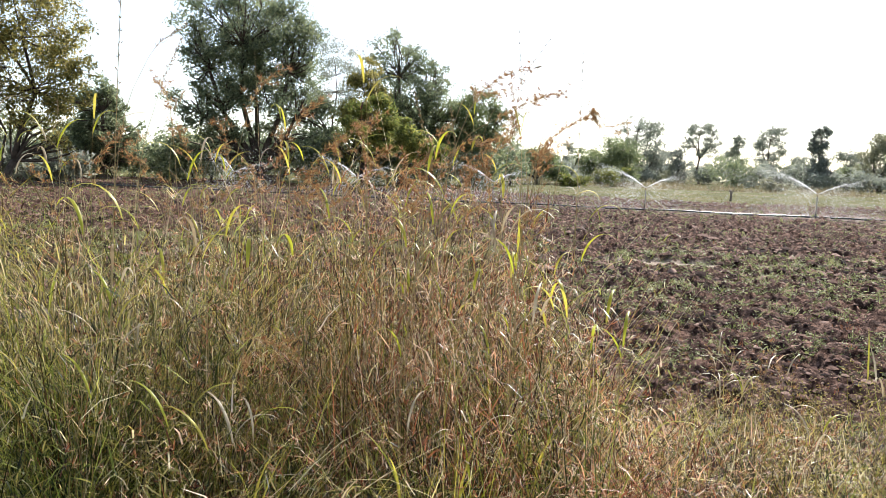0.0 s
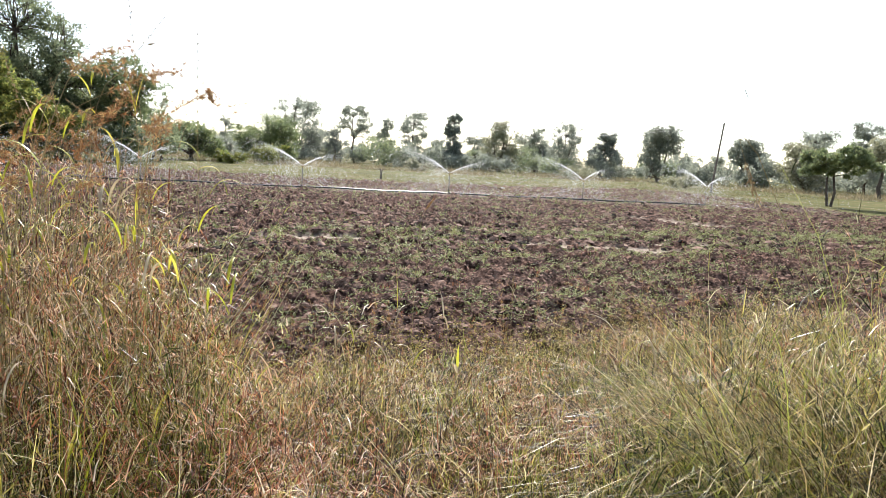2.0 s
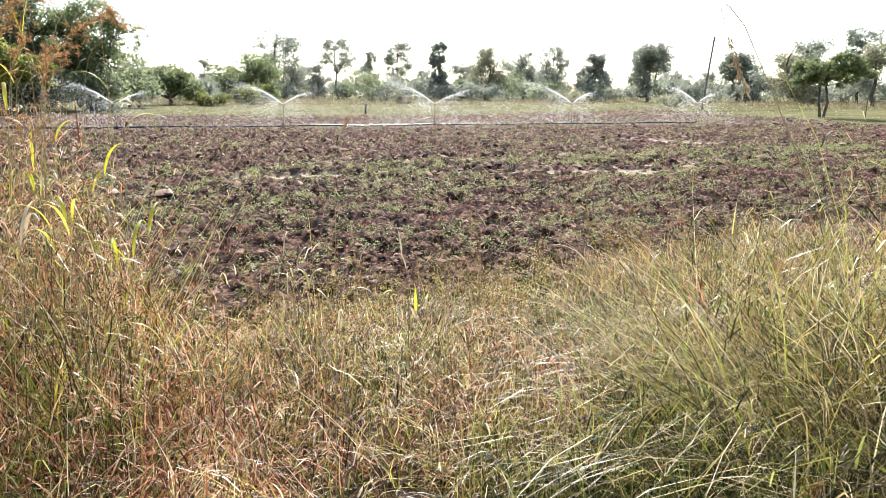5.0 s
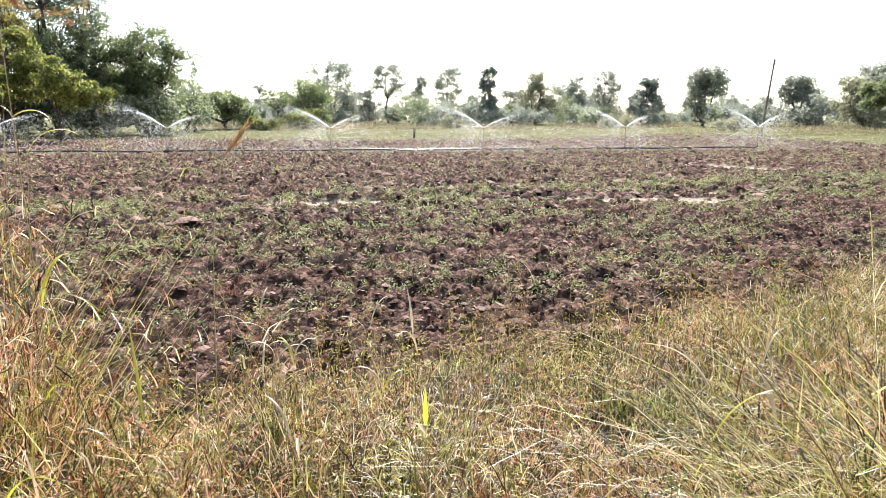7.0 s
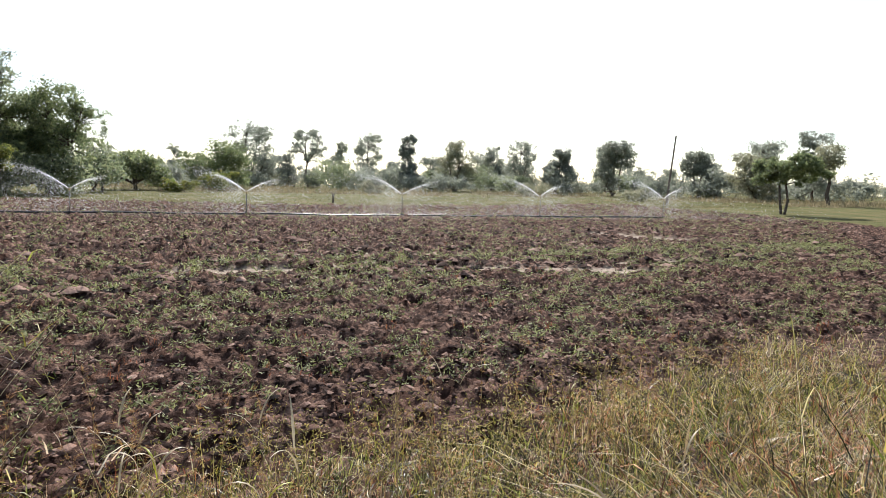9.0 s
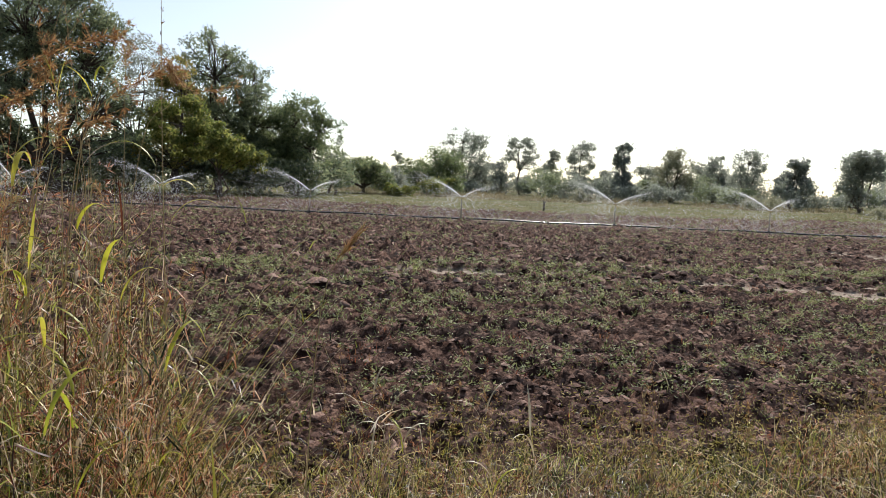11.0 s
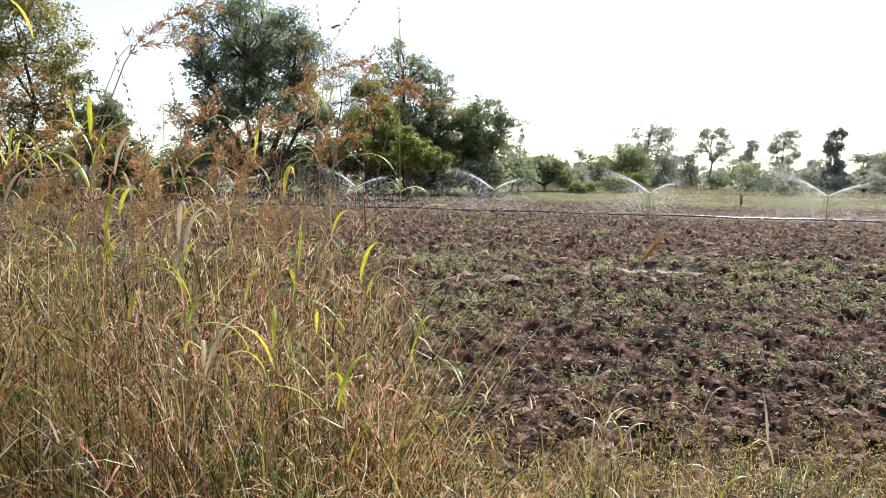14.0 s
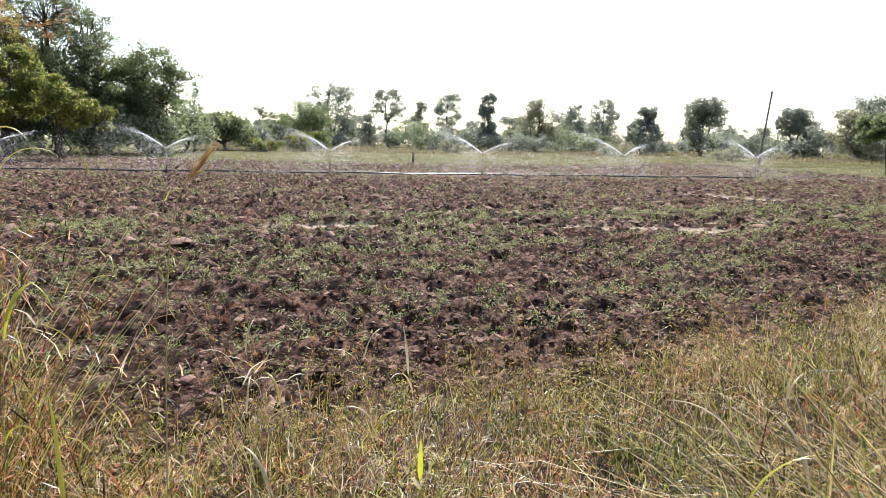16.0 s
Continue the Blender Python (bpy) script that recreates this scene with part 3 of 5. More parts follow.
far_golden(70.1, 114.0, [(-0.1, 7.2, 2.9, 2.0), (-1.4, 4.8, 2.6, 2.2), (1.4, 4.8, 2.4, 2.3), (0.0, 2.2, 3.4, 1.8)])
far_tree(83.0, 121.2, [(0.0, 7.4, 2.0, 1.5), (-1.0, 5.2, 1.8, 1.9), (1.0, 4.6, 1.9, 2.0), (0.0, 2.2, 2.7, 1.8)])
far_airy(80.3, 107.2, [(0.2, 8.0, 2.2, 1.3), (-1.4, 6.2, 1.5, 1.7), (1.5, 6.2, 1.6, 1.7), (0.0, 4.2, 2.6, 1.6), (0.2, 2.0, 2.4, 1.5)])
far_dark(81.5, 97.4, [(0.7, 6.5, 1.6, 1.1), (0.2, 4.9, 1.7, 1.2), (-1.8, 3.5, 1.6, 1.2), (2.2, 3.4, 1.2, 1.0), (-0.2, 2.6, 1.7, 1.1)])
far_tree(85.0, 87.6, [(0.4, 7.4, 2.9, 1.5), (-1.3, 5.8, 2.1, 1.8), (1.8, 5.6, 2.0, 1.5), (-0.8, 3.9, 2.0, 1.6), (-0.6, 2.0, 1.8, 1.4)])
far_tree(138.1, 133.5, [(0.0, 5.0, 2.6, 1.6), (0.2, 2.8, 2.9, 2.0)])
far_tree(150.9, 134.5, [(0.0, 4.6, 2.8, 1.5), (0.2, 2.5, 3.0, 1.9)])
far_tree(100.8, 82.2, [(-0.6, 6.4, 2.4, 1.4), (-1.4, 4.8, 1.8, 1.5), (0.8, 4.6, 2.1, 1.8), (2.0, 2.6, 1.8, 1.5), (0.0, 2.0, 1.8, 1.4)])
dark_shrub(98.2, 77.3, [(-0.3, 0.9, 1.4, 1.2)])
far_golden(95.5, 67.8, [(-1.0, 5.8, 2.6, 1.4), (1.0, 4.4, 2.5, 1.5), (-1.8, 3.4, 2.0, 1.5), (0.6, 2.0, 2.8, 1.5)])
umbrella_tree(55.7, 36.7, [(0.2, 3.9, 2.4, 0.7), (-1.9, 3.2, 1.3, 0.6), (2.0, 3.3, 1.3, 0.7), (-0.8, 2.9, 1.5, 0.6), (0.9, 2.8, 1.4, 0.5)])
far_airy(107.2, 65.8, [(0.0, 9.2, 2.2, 1.2), (-1.0, 7.4, 1.5, 1.3), (0.8, 6.8, 1.6, 1.3), (0.0, 4.4, 1.5, 1.5)])
far_golden(91.0, 53.7, [(-0.3, 5.8, 2.1, 1.8)])
far_tree(117.5, 81.6, [(-0.6, 8.4, 3.6, 2.0)])
scrub(68.8, 65.5, [(-0.2, 0.9, 2.5, 1.0)])
scrub(65.9, 84.1, [(-0.2, 0.6, 3.2, 1.0)])
scrub(42.5, 91.2, [(0.0, -0.4, 2.2, 0.8)])
bright_shrub(16.1, 86.8, [(0.0, -0.3, 2.0, 0.8)])
bright_shrub(14.8, 89.9, [(0.0, 0.9, 0.9, 0.9)])
dark_shrub(-33.4, 71.8, [(0.0, 2.1, 3.8, 2.7)])
dark_shrub(-28.9, 73.8, [(0.0, 2.8, 4.1, 3.0)])
dark_shrub(-23.8, 75.5, [(0.0, 3.2, 4.8, 3.4)])
dark_shrub(-19.1, 76.9, [(0.0, 3.6, 4.3, 3.4)])
dark_shrub(-13.0, 78.2, [(0.0, 4.2, 5.1, 3.8)])
dark_shrub(-6.7, 79.1, [(0.0, 4.3, 5.1, 3.8)])
dark_shrub(-1.5, 79.4, [(0.0, 3.8, 4.5, 3.4)])
dark_shrub(3.0, 79.3, [(0.0, 3.2, 3.9, 2.7)])
dark_shrub(-40.7, 67.8, [(0.0, 2.7, 3.9, 3.3)])
dark_shrub(-45.4, 64.7, [(0.0, 3.2, 4.1, 3.8)])
dark_shrub(-37.7, 69.6, [(0.0, 2.7, 3.6, 3.2)])
hazy_shrub(-32.9, 51.6, [(0.0, 1.4, 2.5, 1.5)])
hazy_shrub(-30.3, 53.1, [(0.0, 1.2, 2.2, 1.4)])
hazy_shrub(-35.2, 49.8, [(0.0, 1.8, 2.7, 1.8)])
dark_shrub(-23.6, 62.9, [(0.0, 2.8, 2.4, 2.1)])
dark_shrub(-20.2, 64.1, [(0.0, 2.2, 2.5, 2.0)])
dark_shrub(-16.7, 65.2, [(0.0, 2.2, 2.5, 2.0)])
green_shrub(-13.1, 70.6, [(0.0, 3.2, 2.8, 2.5)])
green_shrub(-6.6, 71.6, [(0.0, 3.0, 2.5, 2.2)])
green_shrub(-2.4, 71.9, [(0.0, 3.0, 2.8, 2.4)])
airy_tree(6.4, 87.8, [(0.3, 4.2, 1.8, 2.8)])
airy_tree(1.4, 88.0, [(0.3, 4.7, 2.4, 3.2)])
far_tree(47.0, 159.7, [(0.0, 5.0, 2.6, 2.0), (0.2, 2.4, 2.8, 2.0)])
far_tree(63.1, 159.6, [(0.0, 4.8, 2.6, 2.0), (0.4, 2.4, 2.9, 2.0)])
far_tree(75.8, 154.1, [(0.0, 4.2, 2.4, 1.8), (-0.4, 2.2, 2.8, 1.9)])
far_tree(81.9, 145.3, [(0.0, 5.8, 2.3, 2.0), (0.2, 2.8, 2.6, 2.2)])
far_tree(87.3, 148.0, [(0.0, 5.4, 2.4, 1.9), (0.6, 2.6, 2.8, 2.2)])
far_tree(92.0, 139.2, [(0.0, 6.4, 2.6, 2.1), (-0.4, 3.0, 2.9, 2.3)])
far_tree(99.2, 140.4, [(0.0, 5.6, 2.4, 1.9), (0.4, 2.6, 2.8, 2.1)])
far_airy(24.4, 149.3, [(0.0, 6.2, 1.3, 1.3), (0.3, 3.6, 1.6, 1.7)])
creeper_tree(11.6, 95.5, [(0.0, 3.0, 2.8, 1.7), (-2.2, 2.0, 1.8, 1.5), (2.2, 2.0, 1.8, 1.5)])
far_tree(123.5, 86.4, [(0.0, 7.4, 2.2, 1.8), (0.2, 4.2, 2.4, 2.2)])


def far_hedge():
    """Mixed bushes that close the gaps below the far trees."""
    rng = np.random.default_rng(72)
    for i in range(60):
        a, d = radians(3 + 61 * (i + rng.random() * 0.8) / 60), rng.uniform(118, 160)
        w, h = rng.uniform(2.6, 5.0), rng.uniform(1.2, 2.8)
        kind = (scrub, hazy_shrub, hazy_shrub, hazy_shrub, dark_shrub)[int(rng.integers(5))]
        kind(1.5 + d * math.sin(a), 0.6 + d * math.cos(a), [(0.0, h, w, h)])


far_hedge()


# ---- irrigation line ----
def stuff(name, label, category, chunk, material):
    return tagged(new(name, quad_mesh(name, chunk[0], chunk[1], material, True)), label, category, kind="stuff")


LINE0, LINE_DIR, SPACING = np.array((2.98, 41.3)), np.array((0.9699, -0.2436)), 8.78


def line_at(k, side=0.0):
    return LINE0 + LINE_DIR * SPACING * k + np.array((0.2436, 0.9699)) * side


def level(x, y):
    return float(rise(np.float64(x), np.float64(y)))


def ballistic(rng, heading, rise, speed, n, spread, reach=1.0, slow=0.3, thin=0.75):
    """Drops along a jet's arc, looser the farther they fly."""
    t = rng.random(n) ** thin * reach
    az = heading + rng.normal(size=n) * spread * (0.15 + t)
    el = rise + rng.normal(size=n) * spread * 0.5 * (0.2 + t)
    sp = speed * (1 - slow * rng.random(n) * step(t, 0.02, 0.3))
    x, y = sp * np.cos(el) * np.cos(az) * t, sp * np.cos(el) * np.sin(az) * t
    z = sp * np.sin(el) * t - 4.9 * t * t
    return np.stack([x, y, z], 1)[z > -1.2]


def drops(rng, p, size):
    """Each drop a small curved flake of water."""
    n = len(p)
    u, v = rng.normal(size=(n, 3)), rng.normal(size=(n, 3))
    u *= (size * rng.uniform(0.6, 1.4, n) / np.linalg.norm(u, axis=1))[:, None]
    v *= (size * rng.uniform(0.6, 1.4, n) / np.linalg.norm(v, axis=1))[:, None]
    return np.stack([p - u, p - v * 0.8, p + u, p + v], 1).reshape(-1, 3), np.arange(4 * n).reshape(-1, 4)


def sprinkler(k, heads, tall=1.2):
    rng = np.random.default_rng(500 + k)
    x, y = line_at(k)
    s = base_empty("sprinkler", x, y, level(x, y) + 0.09)
    part("saddle", lathe([(0.0, 0.0), (0.062, 0.0), (0.068, 0.02), (0.066, 0.09), (0.035, 0.105), (0.028, 0.13), (0.0, 0.13)], 10), PIPE_MAT, s, "black pipe saddle", True)
    part("riser", tube([(0, 0, 0.1), (0.004, 0, 0.3), (0.006, 0.002, 0.6), (0, 0, tall - 0.08)], 0.027, 6), METAL, s, "grey steel riser pipe", True)
    head = part("head_body", lathe([(0.0, tall - 0.1), (0.024, tall - 0.1), (0.026, tall - 0.06), (0.017, tall - 0.04), (0.017, tall), (0.022, tall + 0.01), (0.01, tall + 0.04), (0.0, tall + 0.045)], 10), BRASS, s, "dull brass sprinkler head", True)
    for heading in heads:
        c, d = math.cos(heading), math.sin(heading)
        part("nozzle", tube([(0, 0, tall - 0.01), (0.05 * c, 0.05 * d, tall + 0.015), (0.085 * c, 0.085 * d, tall + 0.04)], [0.015, 0.013, 0.008], 6), BRASS, head, "brass jet nozzle", True)
    arm = lathe([(0.0, 0.0), (0.006, 0.0), (0.006, 0.12), (0.0, 0.12)], 6)
    arm[0][:] = arm[0][:, [2, 1, 0]] + (-0.04, 0, tall + 0.05)
    part("swing_arm", arm, BRASS, head, "brass swing arm")
    for i, heading in enumerate(heads):
        climb, speed = (radians(38), 8.6) if i == 0 else (radians(31), 7.8)
        share = 1.0 if i == 0 else 0.6
        core = ballistic(rng, heading, climb, speed, int(2900 * share), 0.10, 0.5 if i == 0 else 0.34, 0.25, 1.7)
        mist = ballistic(rng, heading, climb * 0.95, speed * 0.95, int(3000 * share), 0.26, 0.85, 0.6, 1.2)
        veil = ballistic(rng, heading, climb * 0.9, speed * 0.85, int(5200 * share), 0.3, 0.95, 0.65, 1.0)
        veil[:, 2] -= (veil[:, 2] + 1.2) * rng.random(len(veil)) ** 1.6
        veil += rng.normal(size=veil.shape) * 0.12
        haze = ballistic(rng, heading, climb * 0.8, speed * 0.45, int(2800 * share), 0.9, 1.0, 0.7)
        p = np.concatenate([core, mist, veil, haze]) + (0, 0, tall + 0.04)
        dist = np.linalg.norm(p[:, :2], axis=1)
        size = np.concatenate([0.009 + 0.0003 * dist[:len(core)], np.full(len(p) - len(core), 0.0078)])
        part("water_jet", drops(rng, p, size), WATER_DROPS, s, "white jet of spray drops")
    return tagged(s, "impact sprinkler on a thin steel riser throwing water", "sprinkler", "sprinklers along the pipe")


def mist_and_haze():
    """Fine spray along and behind the sprinkler line, also added to haze far trees."""
    rng = np.random.default_rng(560)
    n = 24000
    along, back = rng.uniform(-3.2, 5.4, n) * SPACING, 16 * rng.random(n) ** 1.3 - 2.5
    x, y = LINE0[0] + LINE_DIR[0] * along + 0.2436 * back, LINE0[1] + LINE_DIR[1] * along + 0.9699 * back
    high = 3.4 * (0.35 + value_noise(along * 0.16, back * 0.1, 5))
    z = rise(x, y) + 0.05 + high * rng.random(n) ** 1.5
    keep = rng.random(n) < 0.25 + 0.75 * value_noise(along * 0.3 + 3, back * 0.2, 9)
    p = np.stack([x, y, z], 1)[keep]
    stuff("spray_mist", "fine white spray off the sprinklers, partly added as haze", "mist", drops(rng, p, 0.016), WATER_DROPS)


for k, heads in ((-2, (2.4, 0.4)), (-1, (2.75, 0.2)), (0, (2.85, 0.5)), (1, (2.7, 0.25)), (2, (2.45, 5.9)), (3, (2.6, 0.2)), (4, (2.9, 0.1))):
    sprinkler(k, heads)
mist_and_haze()


def pipe_section(k):
    rng = np.random.default_rng(700 + k)
    a, b = line_at(k, 0.0), line_at(k + 1, 0.0)
    z0, z1 = level(*a), level(*b)
    p = base_empty("irrigation_pipe", a[0], a[1], z0)
    ts = np.linspace(0, 1, 13)
    pts = [(*((b - a) * t), (z1 - z0) * t + 0.105 + 0.03 * math.sin(math.pi * t * 2 + k) * math.sin(math.pi * t) + 0.01 * rng.random()) for t in ts]
    part("tube", tube(pts, 0.05, 8, False), PIPE_MAT, p, smooth=True)
    e = (b - a) / np.linalg.norm(b - a)
    part("coupling", tube([(*(e * d), 0.105) for d in (-0.12, -0.10, -0.02, 0.02, 0.10, 0.12)], [0.058, 0.068, 0.068, 0.065, 0.065, 0.056], 8, False), PIPE_MAT, p, "ribbed black coupling", True)
    return tagged(p, "black plastic irrigation pipe lying on the soil", "pipe", "pipe sections")


for k in range(-5, 4):
    pipe_section(k)


def puddle(x, y, half_long, half_wide, seed):
    rng = np.random.default_rng(seed)
    n = 28
    a = np.linspace(0, 2 * np.pi, n, endpoint=False)
    r = 1 + 0.25 * np.sin(a * 3 + seed) + 0.15 * np.sin(a * 7 + 2 * seed) + 0.08 * rng.normal(size=n)
    u, v = np.cos(a) * r * half_long, np.sin(a) * r * half_wide
    bm = bmesh.new()
    rim = [bm.verts.new((float(p * LINE_DIR[0] + q * 0.2436), float(p * LINE_DIR[1] + q * 0.9699), 0.0)) for p, q in zip(u, v)]
    bed = [bm.verts.new((w.co.x * 0.8, w.co.y * 0.8, -0.04)) for w in rim]
    bm.faces.new(rim)
    for i in range(n):
        bm.faces.new((rim[i], bed[i], bed[(i + 1) % n], rim[(i + 1) % n]))
    me = bpy.data.meshes.new("puddle")
    bm.to_mesh(me)
    bm.free()
    me.materials.append(MUDDY_WATER)
    ob = new("puddle", me)
    ob.matrix_world = Matrix.Translation((x, y, level(x, y) + 0.03))
    return tagged(ob, "shallow muddy puddle beside the irrigation pipe", "puddle", "puddles by the pipe")


for x, y, a, b, seed in ((14.9, 37.85, 2.5, 0.24, 1), (18.5, 36.95, 1.4, 0.2, 2), (9.4, 39.2, 1.5, 0.18, 3), (5.8, 40.1, 1.0, 0.2, 4), (26.4, 34.95, 1.6, 0.2, 5)):
    puddle(x, y, a, b, seed)


def feeder_pipe(points):
    x, y = points[0]
    p = base_empty("feeder_pipe", x, y, level(x, y))
    line = curve_through([(a - x, b - y, level(a, b) - level(x, y) + 0.10) for a, b in points], 16)
    part("tube", tube(line, 0.045, 8, False), PIPE_MAT, p, smooth=True)
    for k in (0, -1):
        d = (line[1] - line[0]) if k == 0 else (line[-1] - line[-2])
        d = d / np.linalg.norm(d)
        part("coupling", tube([line[k] - d * 0.1, line[k], line[k] + d * 0.1], [0.055, 0.06, 0.055], 8, False), PIPE_MAT, p, "black pipe coupling", True)
    return tagged(p, "black feeder pipe lying behind the sprinkler line", "pipe", "feeder pipes")


# ---- pole, wires, post ----
def leaning_pole():
    base, top = np.array((61.1, 54.1, level(61.1, 54.1))), np.array((62.6, 54.45, 8.7))
    p = base_empty("utility_pole", *base)
    d = top - base
    part("shaft", tube([d * t + (0, 0, -0.2 * (t == 0)) for t in (0, 0.3, 0.6, 1.0)], [0.13, 0.115, 0.1, 0.085], 8, False), WEATHERED, p, smooth=True)
    for h in (0.93, 0.975):
        c = d * h
        part("insulator", lathe([(0.0, 0), (0.05, 0), (0.06, 0.05), (0.035, 0.07), (0.05, 0.10), (0.0, 0.14)], 8, (c[0], c[1] - 0.12, c[2])), LEAF_DRY, p, "pale ceramic insulator", True)
    tagged(p, "thin leaning utility pole at the field's corner", "pole")
    for h, name in ((0.94, "overhead_wire"), (0.985, "overhead_wire")):
        s = base + d * h
        e = np.array((81.4, 162.0, 10.1 + 9 * (h - 0.94)))
        pts = [s + (e - s) * t - np.array((0, 0, 0.5 * 4 * t * (1 - t))) for t in np.linspace(0, 1, 15)]
        w = new(name, quad_mesh(name, *tube(pts, 0.016, 4, False), WIRE_MAT))
        tagged(w, "thin slack overhead wire running to the pole", "wire", "wires")


leaning_pole()


def small_post():
    p = base_empty("stump", 23.5, 57.4, level(23.5, 57.4))
    part("trunk", tube([(0, 0, -0.1), (0.03, 0, 0.45), (-0.04, 0, 0.9)], [0.1, 0.09, 0.065], 6), WEATHERED, p, smooth=True)
    part("branch", tube([(0, 0, 0.5), (0.18, 0, 0.8), (0.3, 0.07, 1.2)], [0.04, 0.03, 0.015], 6), WEATHERED, p, smooth=True)
    part("branch", tube([(0, 0, 0.65), (-0.15, 0, 0.9), (-0.2, 0.07, 1.1)], [0.03, 0.025, 0.012], 6), WEATHERED, p, smooth=True)
    tagged(p, "small forked dead stump in the meadow", "stump")


small_post()


# ---- grass ----
def blades(rng, x, y, height, lean, bend, width, seg=3, z0=None, az=None, thick_at=0.35):
    """Curved ribbons: lean is the angle from upright at the root, bend the further turn to the tip."""
    n = len(x)
    az = rng.uniform(0, 2 * np.pi, n) if az is None else az
    z = ground_z(x, y) if z0 is None else z0
    p = np.stack([x, y, z - 0.02], 1)
    face = az + np.pi / 2 + rng.normal(size=n) * 0.7
    side = np.stack([np.cos(face), np.sin(face), np.zeros(n)], 1)
    rows = []
    for s in range(seg + 1):
        k = s / seg
        w = width * (1 - k) ** 0.7 * (0.75 + 0.25 * min(1, k / thick_at)) + 0.0004
        rows += [p - side * w[:, None] * 0.5, p + side * w[:, None] * 0.5]
        a = lean + bend * (k + 0.5 / seg)
        p = p + np.stack([np.sin(a) * np.cos(az), np.sin(a) * np.sin(az), np.cos(a)], 1) * (height / seg)[:, None]
        p[:, 2] = np.maximum(p[:, 2], z + 0.01)
    v = np.stack(rows, 1).reshape(-1, 3)
    i = np.arange(n)[:, None, None] * (2 * seg + 2) + np.arange(seg)[None, :, None] * 2
    return v, (i + np.array([0, 1, 3, 2])).reshape(-1, 4)


def path_gap(x, y):
    """How far from the line that is walked."""
    a, b = np.array((0.85, -0.35)), np.array((2.05, 1.15))
    t = np.clip(((x - a[0]) * (b - a)[0] + (y - a[1]) * (b - a)[1]) / ((b - a) @ (b - a)), 0, 1)
    return np.hypot(x - a[0] - t * (b - a)[0], y - a[1] - t * (b - a)[1])


def tall_cover(x, y):
    """How much of the ground is under the high grass on the verge."""
    edge = 1.78 - 0.05 * (y - 3) + 0.3 * (fbm(x * 2, y * 2, 70, 2) - 0.5)
    return step(edge - x, -0.02, 0.62)


def mound_cover(x, y):
    return step(1.3 - np.hypot((x - 3.85) / 1.05, (y - 1.35) / 0.9), 0, 1.0)


def clumped(rng, n, x0, x1, y0, y1, clump=0.05, per=14):
    c = max(1, n // per)
    cx, cy = rng.uniform(x0, x1, c), rng.uniform(y0, y1, c)
    i = rng.integers(c, size=n)
    return cx[i] + rng.normal(size=n) * clump, cy[i] + rng.normal(size=n) * clump


def stems_and_leaves(rng, x, y, h, leaves, stem_w, leaf_len, leaf_w, lean=0.2, droop=1.7):
    """Upright culms with leaves that spring from them at all heights; returns (stems, leaves)."""
    n = len(x)
    az = 9.0 * fbm(x * 1.4, y * 1.4, 87, 2) + rng.normal(size=n) * 1.1
    ln, bd = np.abs(rng.normal(size=n)) * lean, rng.uniform(0.0, 0.7, n)
    st = blades(rng, x, y, h, ln, bd, stem_w * rng.uniform(0.7, 1.3, n), 3, az=az)
    i = rng.integers(n, size=int(n * leaves))
    k = rng.uniform(0.06, 0.97, len(i)) ** 0.9
    a = ln[i] + bd[i] * k * 0.5
    gz = ground_z(x[i], y[i])
    px, py = x[i] + np.sin(a) * np.cos(az[i]) * h[i] * k, y[i] + np.sin(a) * np.sin(az[i]) * h[i] * k
    pz = gz + np.cos(a) * h[i] * k
    L = leaf_len * rng.uniform(0.35, 1.5, len(i))
    lv = blades(rng, px, py, L, rng.uniform(0.1, 1.2, len(i)), rng.uniform(0.2, droop, len(i)) ** 1.2, leaf_w * rng.uniform(0.5, 1.7, len(i)), 3, z0=pz)
    return st, lv


def verge_height(x, y):
    """How high the growth stands, before it varies from stem to stem."""
    tall, mound, gap = tall_cover(x, y), mound_cover(x, y), path_gap(x, y)
    h = 0.36 + 1.0 * tall + 1.02 * mound * (1 - tall) + 0.42 * (fbm(x * 1.3, y * 1.3, 77, 2) - 0.5)
    h *= 0.72 + 0.56 * fbm(x * 4, y * 4, 83, 2)
    h *= 1 - 0.4 * step(y - near_edge(x), -1.3, 0.0) * (1 - tall)
    h *= 0.5 + 0.5 * step(y, 2.0, 3.0) * tall + 0.5 * (1 - tall)
    return np.clip(np.minimum(h, 0.2 + 0.8 * np.maximum(gap - 0.35, 0)), 0.07, 1.5)


def litter(rng, x, y, top, length, width):
    """Broken stems and curled leaf ends caught at any height, pointing all ways."""
    n = len(x)
    z0 = ground_z(x, y) + top * rng.random(n) ** 0.7
    return blades(rng, x, y, length * rng.uniform(0.4, 1.6, n), rng.uniform(0.2, 2.2, n), rng.normal(size=n) * 1.1, width * rng.uniform(0.5, 1.5, n), 3, z0=z0)


def spray(rng, at, way, count, length, width, open_=0.7):
    """A tuft of narrow bracts that fan out from one point."""
    d = np.asarray(way)[None] + rng.normal(size=(count, 3)) * open_
    d /= np.linalg.norm(d, axis=1)[:, None]
    a = np.cross(d, rng.normal(size=(count, 3)))
    a /= np.linalg.norm(a, axis=1)[:, None]
    L, w = length * rng.uniform(0.5, 1.4, count)[:, None], width * rng.uniform(0.7, 1.3, count)[:, None]
    o = np.asarray(at)[None] + rng.normal(size=(count, 3)) * length * 0.15
    return np.stack([o, o + d * L * 0.4 - a * w * 0.5, o + d * L, o + d * L * 0.4 + a * w * 0.5], 1).reshape(-1, 3), np.arange(4 * count).reshape(-1, 4)


